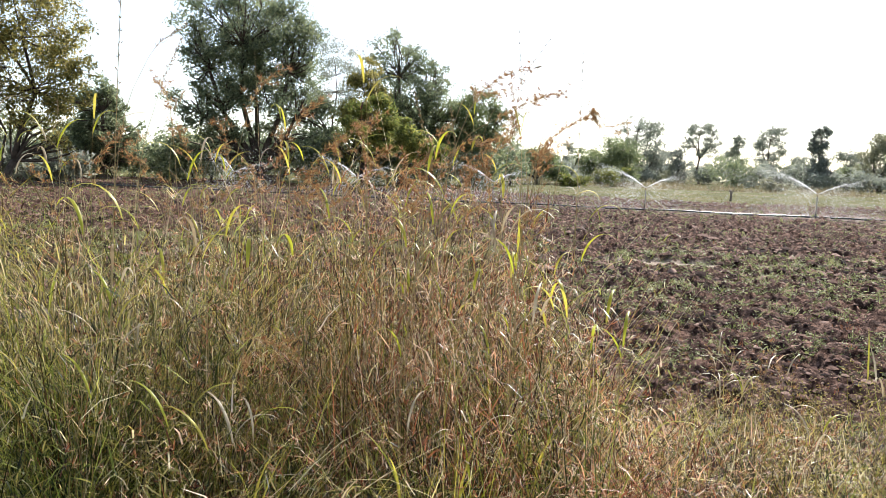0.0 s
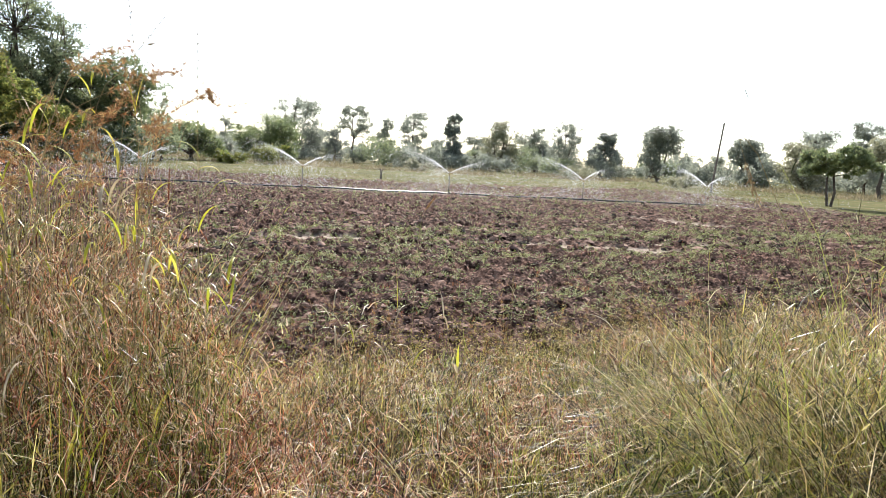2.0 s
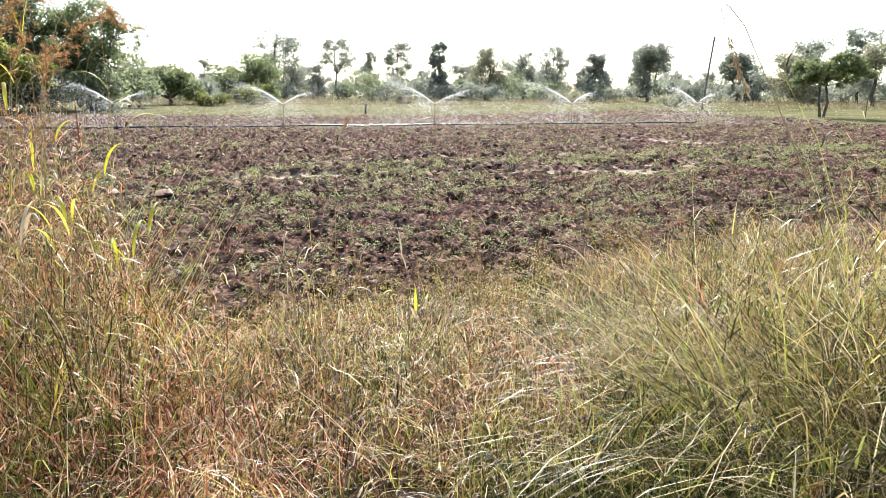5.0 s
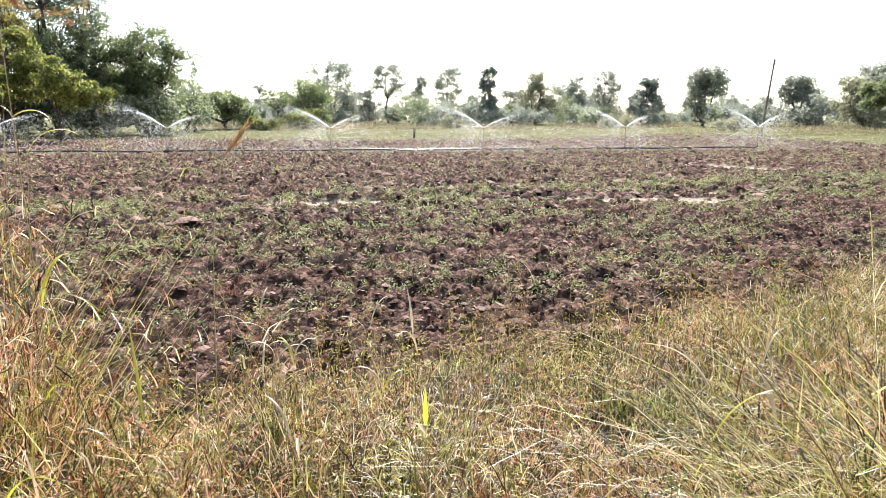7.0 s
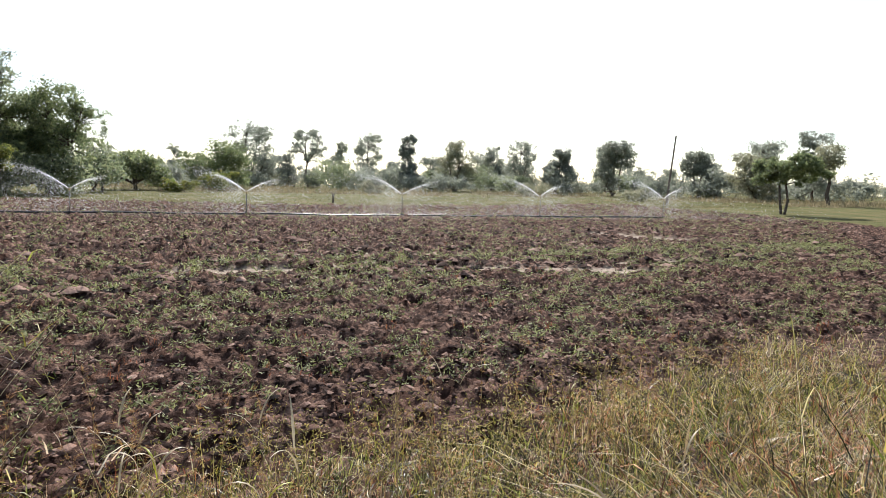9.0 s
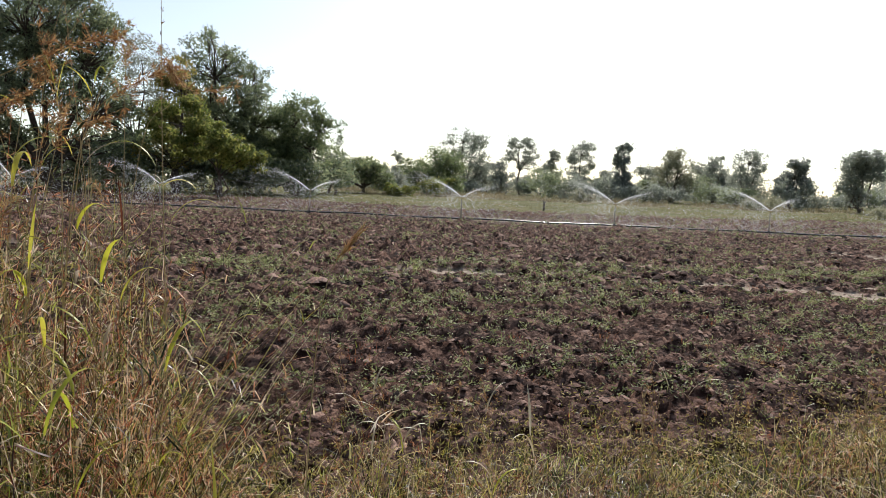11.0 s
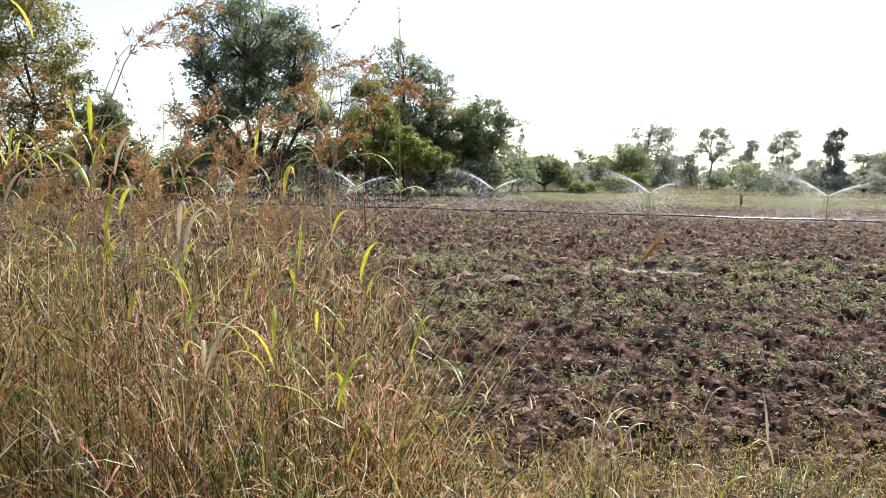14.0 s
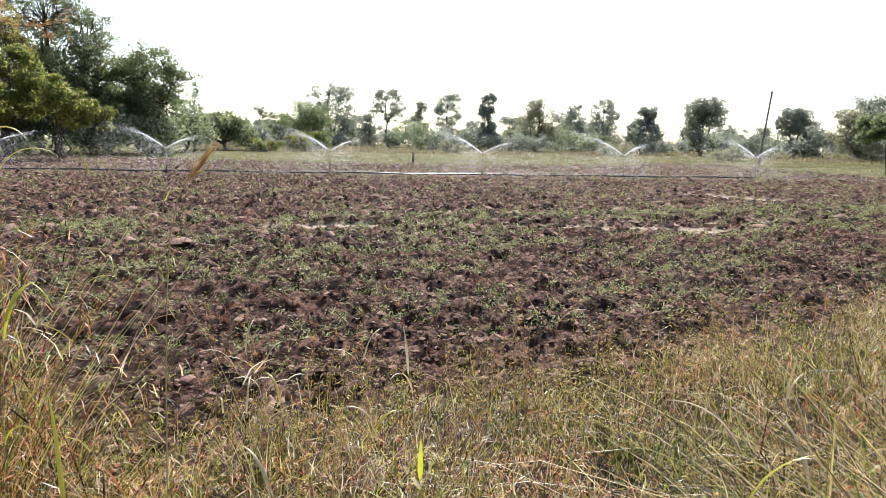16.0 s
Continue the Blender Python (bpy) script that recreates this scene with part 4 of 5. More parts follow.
def verge_grass():
    rng = np.random.default_rng(21)
    out = {"olive": [], "russet": [], "straw": [], "green": []}

    def sow(n, x0, x1, y0, y1, clump, per):
        x, y = clumped(rng, n, x0, x1, y0, y1, clump, per)
        tall = tall_cover(x, y)
        ok = (y < near_edge(x) - 0.25 * (1 - tall) + 0.3 * rng.normal(size=n) * (1 - 0.5 * tall)) & (path_gap(x, y) > 0.4)
        front = 1.75 + 0.3 * (fbm(x * 1.6, y * 0.3, 81, 2) - 0.5)
        ok &= rng.random(n) < 1 - 0.85 * step(front - y, 0, 0.2) * (x < 1.2)
        ok &= rng.random(n) < np.clip(np.minimum((x + 4.2) / 1.6, (10.2 - x) / 2.5), 0.1, 1)
        return x[ok], y[ok]

    def sorts(x, y):
        """Which kind grows where: patches, broken up stem by stem."""
        n = len(x)
        tall, mound = tall_cover(x, y), mound_cover(x, y)
        pick = 0.5 * rng.random(n) + 0.8 * np.clip(fbm(x * 2.4, y * 2.4, 85, 3) * 1.7 - 0.35, 0, 1) - 0.12
        left = step(1.0 - x, -0.2, 0.9)
        red = pick < 0.22 + 0.40 * tall * (1 - left) + 0.17 * (1 - tall) * (1 - 0.3 * mound)
        green = ~red & (pick > 0.78 - 0.06 * mound - 0.13 * tall * left)
        pale = ~red & ~green & (rng.random(n) < 0.22 + 0.12 * (1 - tall) + 0.2 * mound + 0.08 * tall * left)
        return (("russet", red), ("green", green), ("straw", pale), ("olive", ~red & ~green & ~pale))

    # culms with leaves: the high stand, the low verge, the mound
    for n, box, clump, per, leaves, long, wide in ((18500, (-4.0, 2.0, 1.6, 5.0), 0.06, 26, 5.2, 0.14, 0.0048), (20000, (1.1, 10.0, 1.2, 5.2), 0.05, 14, 6.0, 0.10, 0.0040), (4600, (2.2, 5.2, 0.5, 2.4), 0.05, 14, 6.0, 0.17, 0.0046)):
        x, y = sow(n, *box, clump, per)
        keep = rng.random(len(x)) < (0.42 + 0.58 * np.maximum(tall_cover(x, y), mound_cover(x, y))) * (0.12 + 1.0 * step(fbm(x * 3.2, y * 3.2, 79, 2), 0.38, 0.58))
        x, y = x[keep], y[keep]
        h = verge_height(x, y) * (0.34 + 0.72 * rng.beta(2.0, 2.0, len(x))) * np.where(rng.random(len(x)) < 0.07, 1.3, 1.0)
        for key, s in sorts(x, y):
            out[key] += stems_and_leaves(rng, x[s], y[s], h[s] * 1.08, leaves, 0.0026, long, wide, 0.46 if long < 0.16 else 0.75, 2.8)
    # broken stems and curled leaf ends through the whole depth
    for n, box in ((13000, (-3.6, 1.9, 1.7, 4.9)), (13000, (1.3, 8.0, 1.5, 4.9))):
        x, y = sow(n, *box, 0.09, 10)
        top = verge_height(x, y) * 0.82
        for key, s in sorts(x, y):
            out[key].append(litter(rng, x[s], y[s], top[s], 0.13, 0.004))
    # thin long blades that sweep one way in drifts
    for m, box, low, high in ((10000, (-3.2, 1.8, 1.7, 4.6), 0.15, 0.8), (5200, (1.5, 6.5, 1.6, 4.4), 0.05, 0.5)):
        x, y = sow(m, *box, 0.06, 16)
        n = len(x)
        az = 9.0 * fbm(x * 1.1, y * 1.1, 89, 2) + rng.normal(size=n) * 0.45
        top = verge_height(x, y)
        z0 = ground_z(x, y) + top * rng.uniform(low, high, n)
        args = (x, y, np.minimum(rng.uniform(0.15, 0.5, n), top * 0.7), rng.uniform(0.15, 1.0, n), rng.uniform(0.1, 1.6, n), rng.uniform(0.0022, 0.0046, n))
        for key, sel in sorts(x, y):
            out[key].append(blades(rng, *(a[sel] for a in args), 4, z0=z0[sel], az=az[sel]))
    # thin bare culms that stand above the mass
    x, y = sow(700, -3.0, 1.4, 1.8, 4.8, 0.12, 5)
    n = len(x)
    h = np.minimum(verge_height(x, y) * rng.uniform(0.95, 1.25, n), 1.5)
    out["straw"].append(blades(rng, x, y, h, np.clip(np.abs(rng.normal(size=n)) * 0.08, 0, 0.16), rng.uniform(0, 0.3, n), rng.uniform(0.002, 0.0035, n), 4))
    # leaning bundles of long dry culms
    x, y = clumped(rng, 1500, 1.3, 6.8, 1.8, 4.2, 0.05, 9)
    ok = path_gap(x, y) > 0.65
    x, y = x[ok], y[ok]
    n = len(x)
    h = verge_height(x, y) * rng.uniform(0.9, 1.5, n)
    az = (np.floor(x * 3) * 2.1 + np.floor(y * 3) * 3.7) % (2 * np.pi) + rng.normal(size=n) * 0.35
    out["straw"].append(blades(rng, x, y, h, rng.uniform(0.3, 0.9, n), rng.uniform(0.2, 0.9, n), rng.uniform(0.003, 0.006, n), 4, az=az))
    # long blades that arch out of the mound
    n = 1900
    x, y = 3.8 + rng.normal(size=n) * 0.4, 1.42 + rng.normal(size=n) * 0.34
    ok = path_gap(x, y) > 0.9
    x, y = x[ok], y[ok]
    n = len(x)
    az = math.pi - 0.4 + rng.normal(size=n) * 0.9
    pick = rng.random(n)
    args = (x, y, rng.uniform(0.8, 1.5, n), rng.uniform(0.0, 0.5, n), rng.uniform(0.9, 2.3, n), rng.uniform(0.003, 0.0065, n))
    for key, sel in (("straw", pick < 0.62), ("olive", (pick >= 0.62) & (pick < 0.8)), ("green", pick >= 0.8)):
        out[key].append(blades(rng, *(a[sel] for a in args), 5, az=az[sel]))
    # fans of long straight blades in the front of the high grass
    for k in range(9):
        n = int(rng.integers(18, 34))
        cx, cy = rng.uniform(-0.9, 1.5), rng.uniform(1.95, 2.9)
        x, y = cx + rng.normal(size=n) * 0.035, cy + rng.normal(size=n) * 0.035
        key = ("olive", "straw", "green", "russet", "olive")[int(rng.integers(5))]
        az = rng.uniform(0, 2 * math.pi, n)
        out[key].append(blades(rng, x, y, rng.uniform(0.6, 1.1, n), np.abs(rng.normal(size=n) * 0.3), rng.uniform(0.0, 0.7, n), rng.uniform(0.004, 0.0075, n), 4, az=az))
    # bundles of long culms that have fallen over to one side
    for cx, cy, n, way, tilt in ((0.10, 2.22, 34, 0.15, 0.62), (-0.35, 2.45, 26, 0.3, 0.5), (0.75, 2.6, 24, 2.9, 0.5), (-0.9, 2.6, 24, 0.1, 0.7), (1.2, 2.9, 20, 0.5, 0.6), (0.3, 3.0, 26, 3.3, 0.55), (2.55, 2.2, 30, 3.4, 0.85), (2.9, 2.75, 26, 0.3, 0.9), (2.3, 2.5, 22, 0.2, 0.9), (3.4, 2.5, 30, 3.0, 0.95)):
        x, y = cx + rng.normal(size=n) * 0.07, cy + rng.normal(size=n) * 0.07
        az = way + rng.normal(size=n) * 0.22
        h = (1.45 if cx < 1.6 else 0.8) * rng.uniform(0.6, 1.0, n)
        key = ("olive", "straw", "russet")[int(rng.integers(3))]
        out[key].append(blades(rng, x, y, h, tilt + rng.normal(size=n) * 0.12, rng.uniform(0.0, 0.5, n), rng.uniform(0.0025, 0.0045, n), 4, az=az))
    # fresh green tufts that stand upright in the low verge
    for cx, cy, n, tall in ((3.15, 1.95, 90, 0.62), (3.3, 1.8, 60, 0.6), (3.45, 2.15, 50, 0.55), (2.75, 1.75, 40, 0.4), (4.0, 2.0, 60, 0.6), (1.55, 2.3, 40, 0.5), (0.45, 2.05, 50, 0.6), (-0.2, 2.1, 40, 0.6), (2.2, 3.3, 30, 0.35), (3.0, 3.2, 30, 0.35)):
        x, y = cx + rng.normal(size=n) * 0.09, cy + rng.normal(size=n) * 0.07
        out["green"].append(blades(rng, x, y, tall * rng.uniform(0.5, 1.15, n), np.abs(rng.normal(size=n)) * 0.22, rng.uniform(0.0, 0.9, n), rng.uniform(0.004, 0.007, n), 4))
    # low tufts on the bare track behind and beside
    x, y = clumped(rng, 9000, -10.0, 13.0, -5.0, 4.6, 0.12, 18)
    ok = (path_gap(x, y) > 0.45) & (y < near_edge(x)) & (fbm(x * 0.5, y * 0.5, 88, 3) > 0.42)
    x, y = x[ok], y[ok]
    n = len(x)
    out["straw"].append(blades(rng, x, y, rng.uniform(0.06, 0.22, n), np.abs(rng.normal(size=n)) * 0.5, rng.uniform(0, 1.2, n), rng.uniform(0.004, 0.008, n), 2))
    # green bottom growth
    for m, box, long in ((12000, (-2.6, 1.7, 1.7, 4.5), 0.8), (6000, (1.2, 7.5, 1.2, 4.6), 0.42)):
        x, y = clumped(rng, m, *box, 0.07)
        ok = (path_gap(x, y) > 0.55) & (y < near_edge(x))
        x, y = x[ok], y[ok]
        n = len(x)
        h = np.minimum(rng.uniform(0.25, 1.0, n) * long, verge_height(x, y) * 0.8)
        out["green"].append(blades(rng, x, y, h, np.abs(rng.normal(size=n)) * 0.4, rng.uniform(0, 1.6, n), rng.uniform(0.006, 0.012, n), 3))
    # dry seed tufts held at all heights in the red grass
    x, y = sow(2600, -0.4, 1.75, 1.9, 4.2, 0.10, 9)
    x2, y2 = sow(1500, 1.6, 5.0, 1.8, 4.3, 0.10, 9)
    x, y = np.concatenate([x, x2]), np.concatenate([y, y2])
    top = verge_height(x, y)
    for px, py, pz in zip(x, y, ground_z(x, y) + top * rng.uniform(0.5, 1.02, len(x))):
        out["russet"].append(spray(rng, (px, py, pz), (rng.normal() * 0.5, rng.normal() * 0.5, 0.7), 7, 0.03, 0.0032, 0.6))
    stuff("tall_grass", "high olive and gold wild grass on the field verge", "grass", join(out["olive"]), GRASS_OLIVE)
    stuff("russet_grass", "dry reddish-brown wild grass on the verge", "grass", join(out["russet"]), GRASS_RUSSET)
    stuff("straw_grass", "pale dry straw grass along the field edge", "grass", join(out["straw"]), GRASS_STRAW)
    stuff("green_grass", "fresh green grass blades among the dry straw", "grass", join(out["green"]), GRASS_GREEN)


verge_grass()


def leafy_weeds():
    """Bushy small-leaved weeds between the dry stems."""
    rng = np.random.default_rng(58)
    n = 900
    x, y = rng.uniform(1.5, 7.5, n), rng.uniform(1.7, 4.8, n)
    ok = (path_gap(x, y) > 0.6) & (y < near_edge(x) + 0.1)
    x, y = x[ok], y[ok]
    h = rng.uniform(0.12, 0.42, len(x))
    stems = blades(rng, x, y, h, np.abs(rng.normal(size=len(x))) * 0.2, rng.uniform(0, 0.4, len(x)), np.full(len(x), 0.004))
    cen = np.stack([x, y, ground_z(x, y) + h * 0.7], 1)
    leaves = leaf_cloud(rng, cen, 0.05 + 0.25 * h, 42000, 0.011, 1.2, (0.3, 0.8), 0.25)
    n = 700
    x, y = rng.uniform(-2.6, 1.5, n), 1.9 + 2.4 * rng.random(n) ** 1.3
    ok = tall_cover(x, y) > 0.4
    x, y = x[ok], y[ok]
    z = verge_height(x, y) * rng.uniform(0.35, 0.95, len(x))
    tall_stems = blades(rng, x, y, z + 0.08, np.abs(rng.normal(size=len(x))) * 0.05, rng.uniform(0, 0.1, len(x)), np.full(len(x), 0.006))
    tall_leaves = leaf_cloud(rng, np.stack([x, y, z], 1), rng.uniform(0.07, 0.17, len(x)), 15000, 0.024, 1.3, (0.4, 1.2), 0.09)
    stuff("leafy_undergrowth", "dense small-leaved plants inside the high grass", "weeds", join([tall_stems, tall_leaves]), WEED_YELLOW)
    stuff("leafy_weeds", "bushy small-leaved green weeds among dry grass", "weeds", join([stems, leaves]), WEED_LOW)


leafy_weeds()


# ---- clods ----
def clod_shapes(small):
    made = []
    for k in range(7):
        rng = np.random.default_rng(300 + k)
        bm = bmesh.new()
        if small:
            vs = [bm.verts.new(c) for c in ((1.1, 0.2, -0.4), (0.1, 0.8, -0.4), (-1.1, 0.2, -0.4), (-0.2, -0.8, -0.4), (0.3, 0.2, 0.75), (-0.4, -0.1, 0.55))]
            for a, b, c in ((0, 1, 4), (1, 5, 4), (1, 2, 5), (2, 3, 5), (3, 4, 5), (3, 0, 4)):
                bm.faces.new((vs[a], vs[b], vs[c]))
        else:
            bmesh.ops.create_icosphere(bm, subdivisions=2, radius=1.0)
        bm.verts.index_update()
        for v in bm.verts:
            v.co *= rng.uniform(0.6, 1.3) if small else rng.uniform(0.5, 1.35) * (0.75 + 0.6 * abs(math.sin(3.1 * v.co.x + k) * math.cos(2.7 * v.co.y - k)))
            v.co.z *= 0.45 if small else 0.7
        made.append((np.array([v.co[:] for v in bm.verts]), np.array([[v.index for v in f.verts] for f in bm.faces])))
        bm.free()
    return made


CLODS, CRUMBS = clod_shapes(False), clod_shapes(True)


def tri_mesh(name, v, f, material):
    me = bpy.data.meshes.new(name)
    me.from_pydata([], [], [])
    v, f = np.asarray(v, np.float32), np.asarray(f, np.int32)
    me.vertices.add(len(v))
    me.vertices.foreach_set("co", v.ravel())
    me.loops.add(f.size)
    me.loops.foreach_set("vertex_index", f.ravel())
    me.polygons.add(len(f))
    me.polygons.foreach_set("loop_start", np.arange(0, f.size, 3, dtype=np.int32))
    me.materials.append(material)
    me.update(calc_edges=True)
    return me


def spread_clods():
    """Loose crumbs and clods over the ploughed soil."""
    rng = np.random.default_rng(66)
    near, far = 84000, 38000
    n = near + far
    y = np.concatenate([4.3 + 11 * rng.random(near) ** 1.5, 11 + 42 * rng.random(far) ** 1.35])
    x = rng.uniform(-0.7, 1.7, n) * (y + 1.5) + 1.0
    size = np.concatenate([0.007 + 0.034 * rng.random(near) ** 4 + 0.013 * rng.random(near), 0.038 + 0.11 * rng.random(far) ** 2])
    size *= 0.75 + 0.5 * fbm(x * 0.5, y * 0.5, 65, 2)
    ok = (ploughed(x, y) > 0.6) & (rng.random(n) < (1 - 0.93 * crusted(x, y)) * (0.35 + 1.1 * step(fbm(x * 0.7, y * 0.9, 64, 3), 0.35, 0.65))) & (np.abs(line_gap(x, y) + 0.3) > 0.6)
    x, y, size = x[ok], y[ok], size[ok]
    z = ground_z(x, y) + size * 0.05
    vs, fs, at = [], [], 0
    which = rng.integers(len(CRUMBS), size=len(x))
    for k, (v, f) in enumerate(CRUMBS):
        s = which == k
        m = int(s.sum())
        th = rng.uniform(0, 2 * np.pi, m)
        c, d = np.cos(th)[:, None], np.sin(th)[:, None]
        st = rng.uniform(0.75, 1.5, m)[:, None]
        vx, vy, vz = v[None, :, 0] * st, v[None, :, 1], v[None, :, 2]
        p = np.stack([vx * c - vy * d, vx * d + vy * c, vz + 0 * c], -1) * size[s][:, None, None] + np.stack([x[s], y[s], z[s]], 1)[:, None]
        fs.append((f[None] + np.arange(m)[:, None, None] * len(v)).reshape(-1, 3) + at)
        vs.append(p.reshape(-1, 3))
        at += m * len(v)
    tagged(new("soil_crumbs", tri_mesh("soil_crumbs", np.concatenate(vs), np.concatenate(fs), CLOD)), "loose dark crumbs of ploughed earth", "soil", kind="stuff")
    shapes = [tri_mesh("soil_clod", v, f, CLOD) for v, f in CLODS]
    for i in range(85):
        y = 5.0 + 9 * rng.random() ** 1.5
        x = rng.uniform(-0.55, 1.05) * (y + 1.5)
        if ploughed(np.array([x]), np.array([y]))[0] < 0.8:
            continue
        s = rng.uniform(0.025, 0.055) if i > 20 else rng.uniform(0.055, 0.085)
        ob = new("soil_clod", shapes[i % len(shapes)])
        ob.matrix_world = Matrix.LocRotScale((x, y, float(ground_z(np.array([x]), np.array([y]))[0]) + s * 0.2), Euler((rng.uniform(-0.3, 0.3), rng.uniform(-0.3, 0.3), rng.uniform(0, 6.28))), Vector((s * rng.uniform(0.9, 1.6), s, s * rng.uniform(0.7, 1.1))))
        tagged(ob, "large dark clod of ploughed earth", "clod", "clods on the field")


spread_clods()


def field_weeds():
    """Low seedlings in flat leafy patches over the ploughed soil."""
    rng = np.random.default_rng(33)
    chunks = []
    for n, y0, y1, power, per in ((6500, 4.9, 15.0, 0.8, 20), (16000, 14.0, 62.0, 1.2, 6)):
        y = y0 + (y1 - y0) * rng.random(n) ** power
        x = rng.uniform(-0.75, 1.6, n) * (y + 2.0)
        ok = (ploughed(x, y) > 0.5) & (fbm(x * 0.8, y * 1.2, 90, 4) + 0.07 * rng.normal(size=n) > 0.468) & (crusted(x, y) < 0.25) & (np.abs(line_gap(x, y) + 0.6) > 1.0)
        x, y = x[ok], y[ok]
        m = len(x) * per
        far = np.repeat(np.clip(y / 9, 0.8, 3.8), per)
        wide = np.repeat(rng.uniform(0.03, 0.085, len(x)), per) * far ** 0.8
        bx, by = np.repeat(x, per) + rng.normal(size=m) * wide, np.repeat(y, per) + rng.normal(size=m) * wide
        p = np.stack([bx, by, ground_z(bx, by) + rng.uniform(0.01, 0.085, m) * far ** 0.4], 1)
        nrm = rng.normal(size=(m, 3)) * 0.55 + (0, 0, 1)
        nrm /= np.linalg.norm(nrm, axis=1)[:, None]
        u = np.cross(nrm, rng.normal(size=(m, 3)))
        u /= np.linalg.norm(u, axis=1)[:, None]
        v = np.cross(nrm, u)
        s = (0.0155 * far ** 0.8 * rng.uniform(0.5, 1.6, m))[:, None]
        chunks.append((np.stack([p - u * s * 1.5, p - v * s * 0.4, p + u * s * 1.5 + nrm * s * 0.9, p + v * s * 0.4], 1).reshape(-1, 3), np.arange(4 * m).reshape(-1, 4)))
        k = rng.random(len(x)) < 0.12
        chunks.append(blades(rng, x[k], y[k], rng.uniform(0.08, 0.2, int(k.sum())), rng.uniform(0, 0.8, int(k.sum())), rng.uniform(0.1, 0.9, int(k.sum())), rng.uniform(0.006, 0.012, int(k.sum())) * np.clip(y[k] / 8, 0.8, 3), 2))
    m = 2600
    cx, cy = rng.uniform(0.5, 17, 110), 5.2 + 14 * rng.random(110) ** 1.3
    i = rng.integers(110, size=m)
    x, y = cx[i] + rng.normal(size=m) * 0.06, cy[i] + rng.normal(size=m) * 0.05
    red = blades(rng, x, y, rng.uniform(0.03, 0.11, m), rng.uniform(0.1, 1.0, m), rng.uniform(0, 0.8, m), rng.uniform(0.006, 0.012, m), 2)
    stuff("red_seedlings", "withered reddish seedlings in the ploughed soil", "weeds", red, RED_WEED)
    stuff("field_weeds", "small green weeds sprouting in the ploughed soil", "weeds", join(chunks), GRASS_WEED)


field_weeds()


def far_grass():
    rng = np.random.default_rng(44)
    n = 60000
    y = 48 + 90 * rng.random(n) ** 1.4
    x = rng.uniform(-0.75, 1.55, n) * y
    ok = (ploughed(x, y) < 0.3) & (fbm(x * 0.3, y * 0.3, 95, 2) > 0.36)
    x, y = x[ok], y[ok]
    n = len(x)
    stuff("meadow_grass", "short yellow-green meadow grass behind the field", "grass", blades(rng, x, y, rng.uniform(0.05, 0.2, n), np.abs(rng.normal(size=n)) * 0.4, rng.uniform(0, 0.8, n), rng.uniform(0.04, 0.09, n), 1), MEADOW)
    n = 46000
    d = rng.uniform(92, 132, n)
    a = rng.uniform(radians(4), radians(68), n)
    x, y = d * np.sin(a), d * np.cos(a)
    ok = fbm(x * 0.16, y * 0.16, 91, 3) + 0.05 * rng.normal(size=n) > 0.56
    x, y = x[ok], y[ok]
    n = len(x)
    stuff("dry_tall_grass", "tall dry golden grass and scrub before the far trees", "grass", blades(rng, x, y, rng.uniform(0.2, 1.7, n) * (0.1 + 1.2 * fbm(x * 0.5, y * 0.5, 93, 3) ** 1.6), np.abs(rng.normal(size=n)) * 0.7, rng.uniform(0, 1.2, n), rng.uniform(0.05, 0.12, n), 2), DRY_FAR)


far_grass()


def far_woods():
    rng = np.random.default_rng(55)
    n = 260
    a = np.linspace(radians(-50), radians(75), n) + rng.normal(size=n) * 0.004
    d = rng.uniform(230, 340, n)
    x, y = d * np.sin(a), d * np.cos(a)
    c = np.stack([x, y, rise(x, y) + rng.uniform(0.5, 3.4, n)], 1)
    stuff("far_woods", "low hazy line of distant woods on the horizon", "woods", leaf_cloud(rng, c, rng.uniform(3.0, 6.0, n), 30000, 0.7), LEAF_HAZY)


far_woods()


# ---- single stalks, seed heads and broad leaves on the verge ----
def curve_through(points, n=14):
    """A smooth line through the points."""
    p = np.asarray(points, float)
    p = np.concatenate([[2 * p[0] - p[1]], p, [2 * p[-1] - p[-2]]])
    out = []
    segs = len(p) - 3
    for k in np.linspace(0, segs - 1e-6, n):
        i, t = int(k), k - int(k)
        a, b, c, d = p[i:i + 4]
        out.append(0.5 * (2 * b + (c - a) * t + (2 * a - 5 * b + 4 * c - d) * t * t + (3 * b - a - 3 * c + d) * t ** 3))
    return np.array(out)


def ribbon(at, az, lean, bend, length, width, seg=8, fold=0.18):
    """A broad leaf with a folded midrib that arches over."""
    p, rows = np.array(at, float), []
    side = np.array((-math.sin(az), math.cos(az), 0.0))
    for s in range(seg + 1):
        k = s / seg
        w = width * min(1.0, 0.35 + 2.2 * k) * (1 - k ** 2.2) + 0.0006
        a = lean + bend * k ** 1.2
        way = np.array((math.sin(a) * math.cos(az), math.sin(a) * math.sin(az), math.cos(a)))
        up = np.cross(side, way)
        rows += [p - side * w * 0.5 + up * w * fold, p, p + side * w * 0.5 + up * w * fold]
        p = p + way * length / seg
    q = []
    for s in range(seg):
        o = 3 * s
        q += [[o, o + 1, o + 4, o + 3], [o + 1, o + 2, o + 5, o + 4]]
    return np.array(rows), np.array(q)


stalk_count = [0]


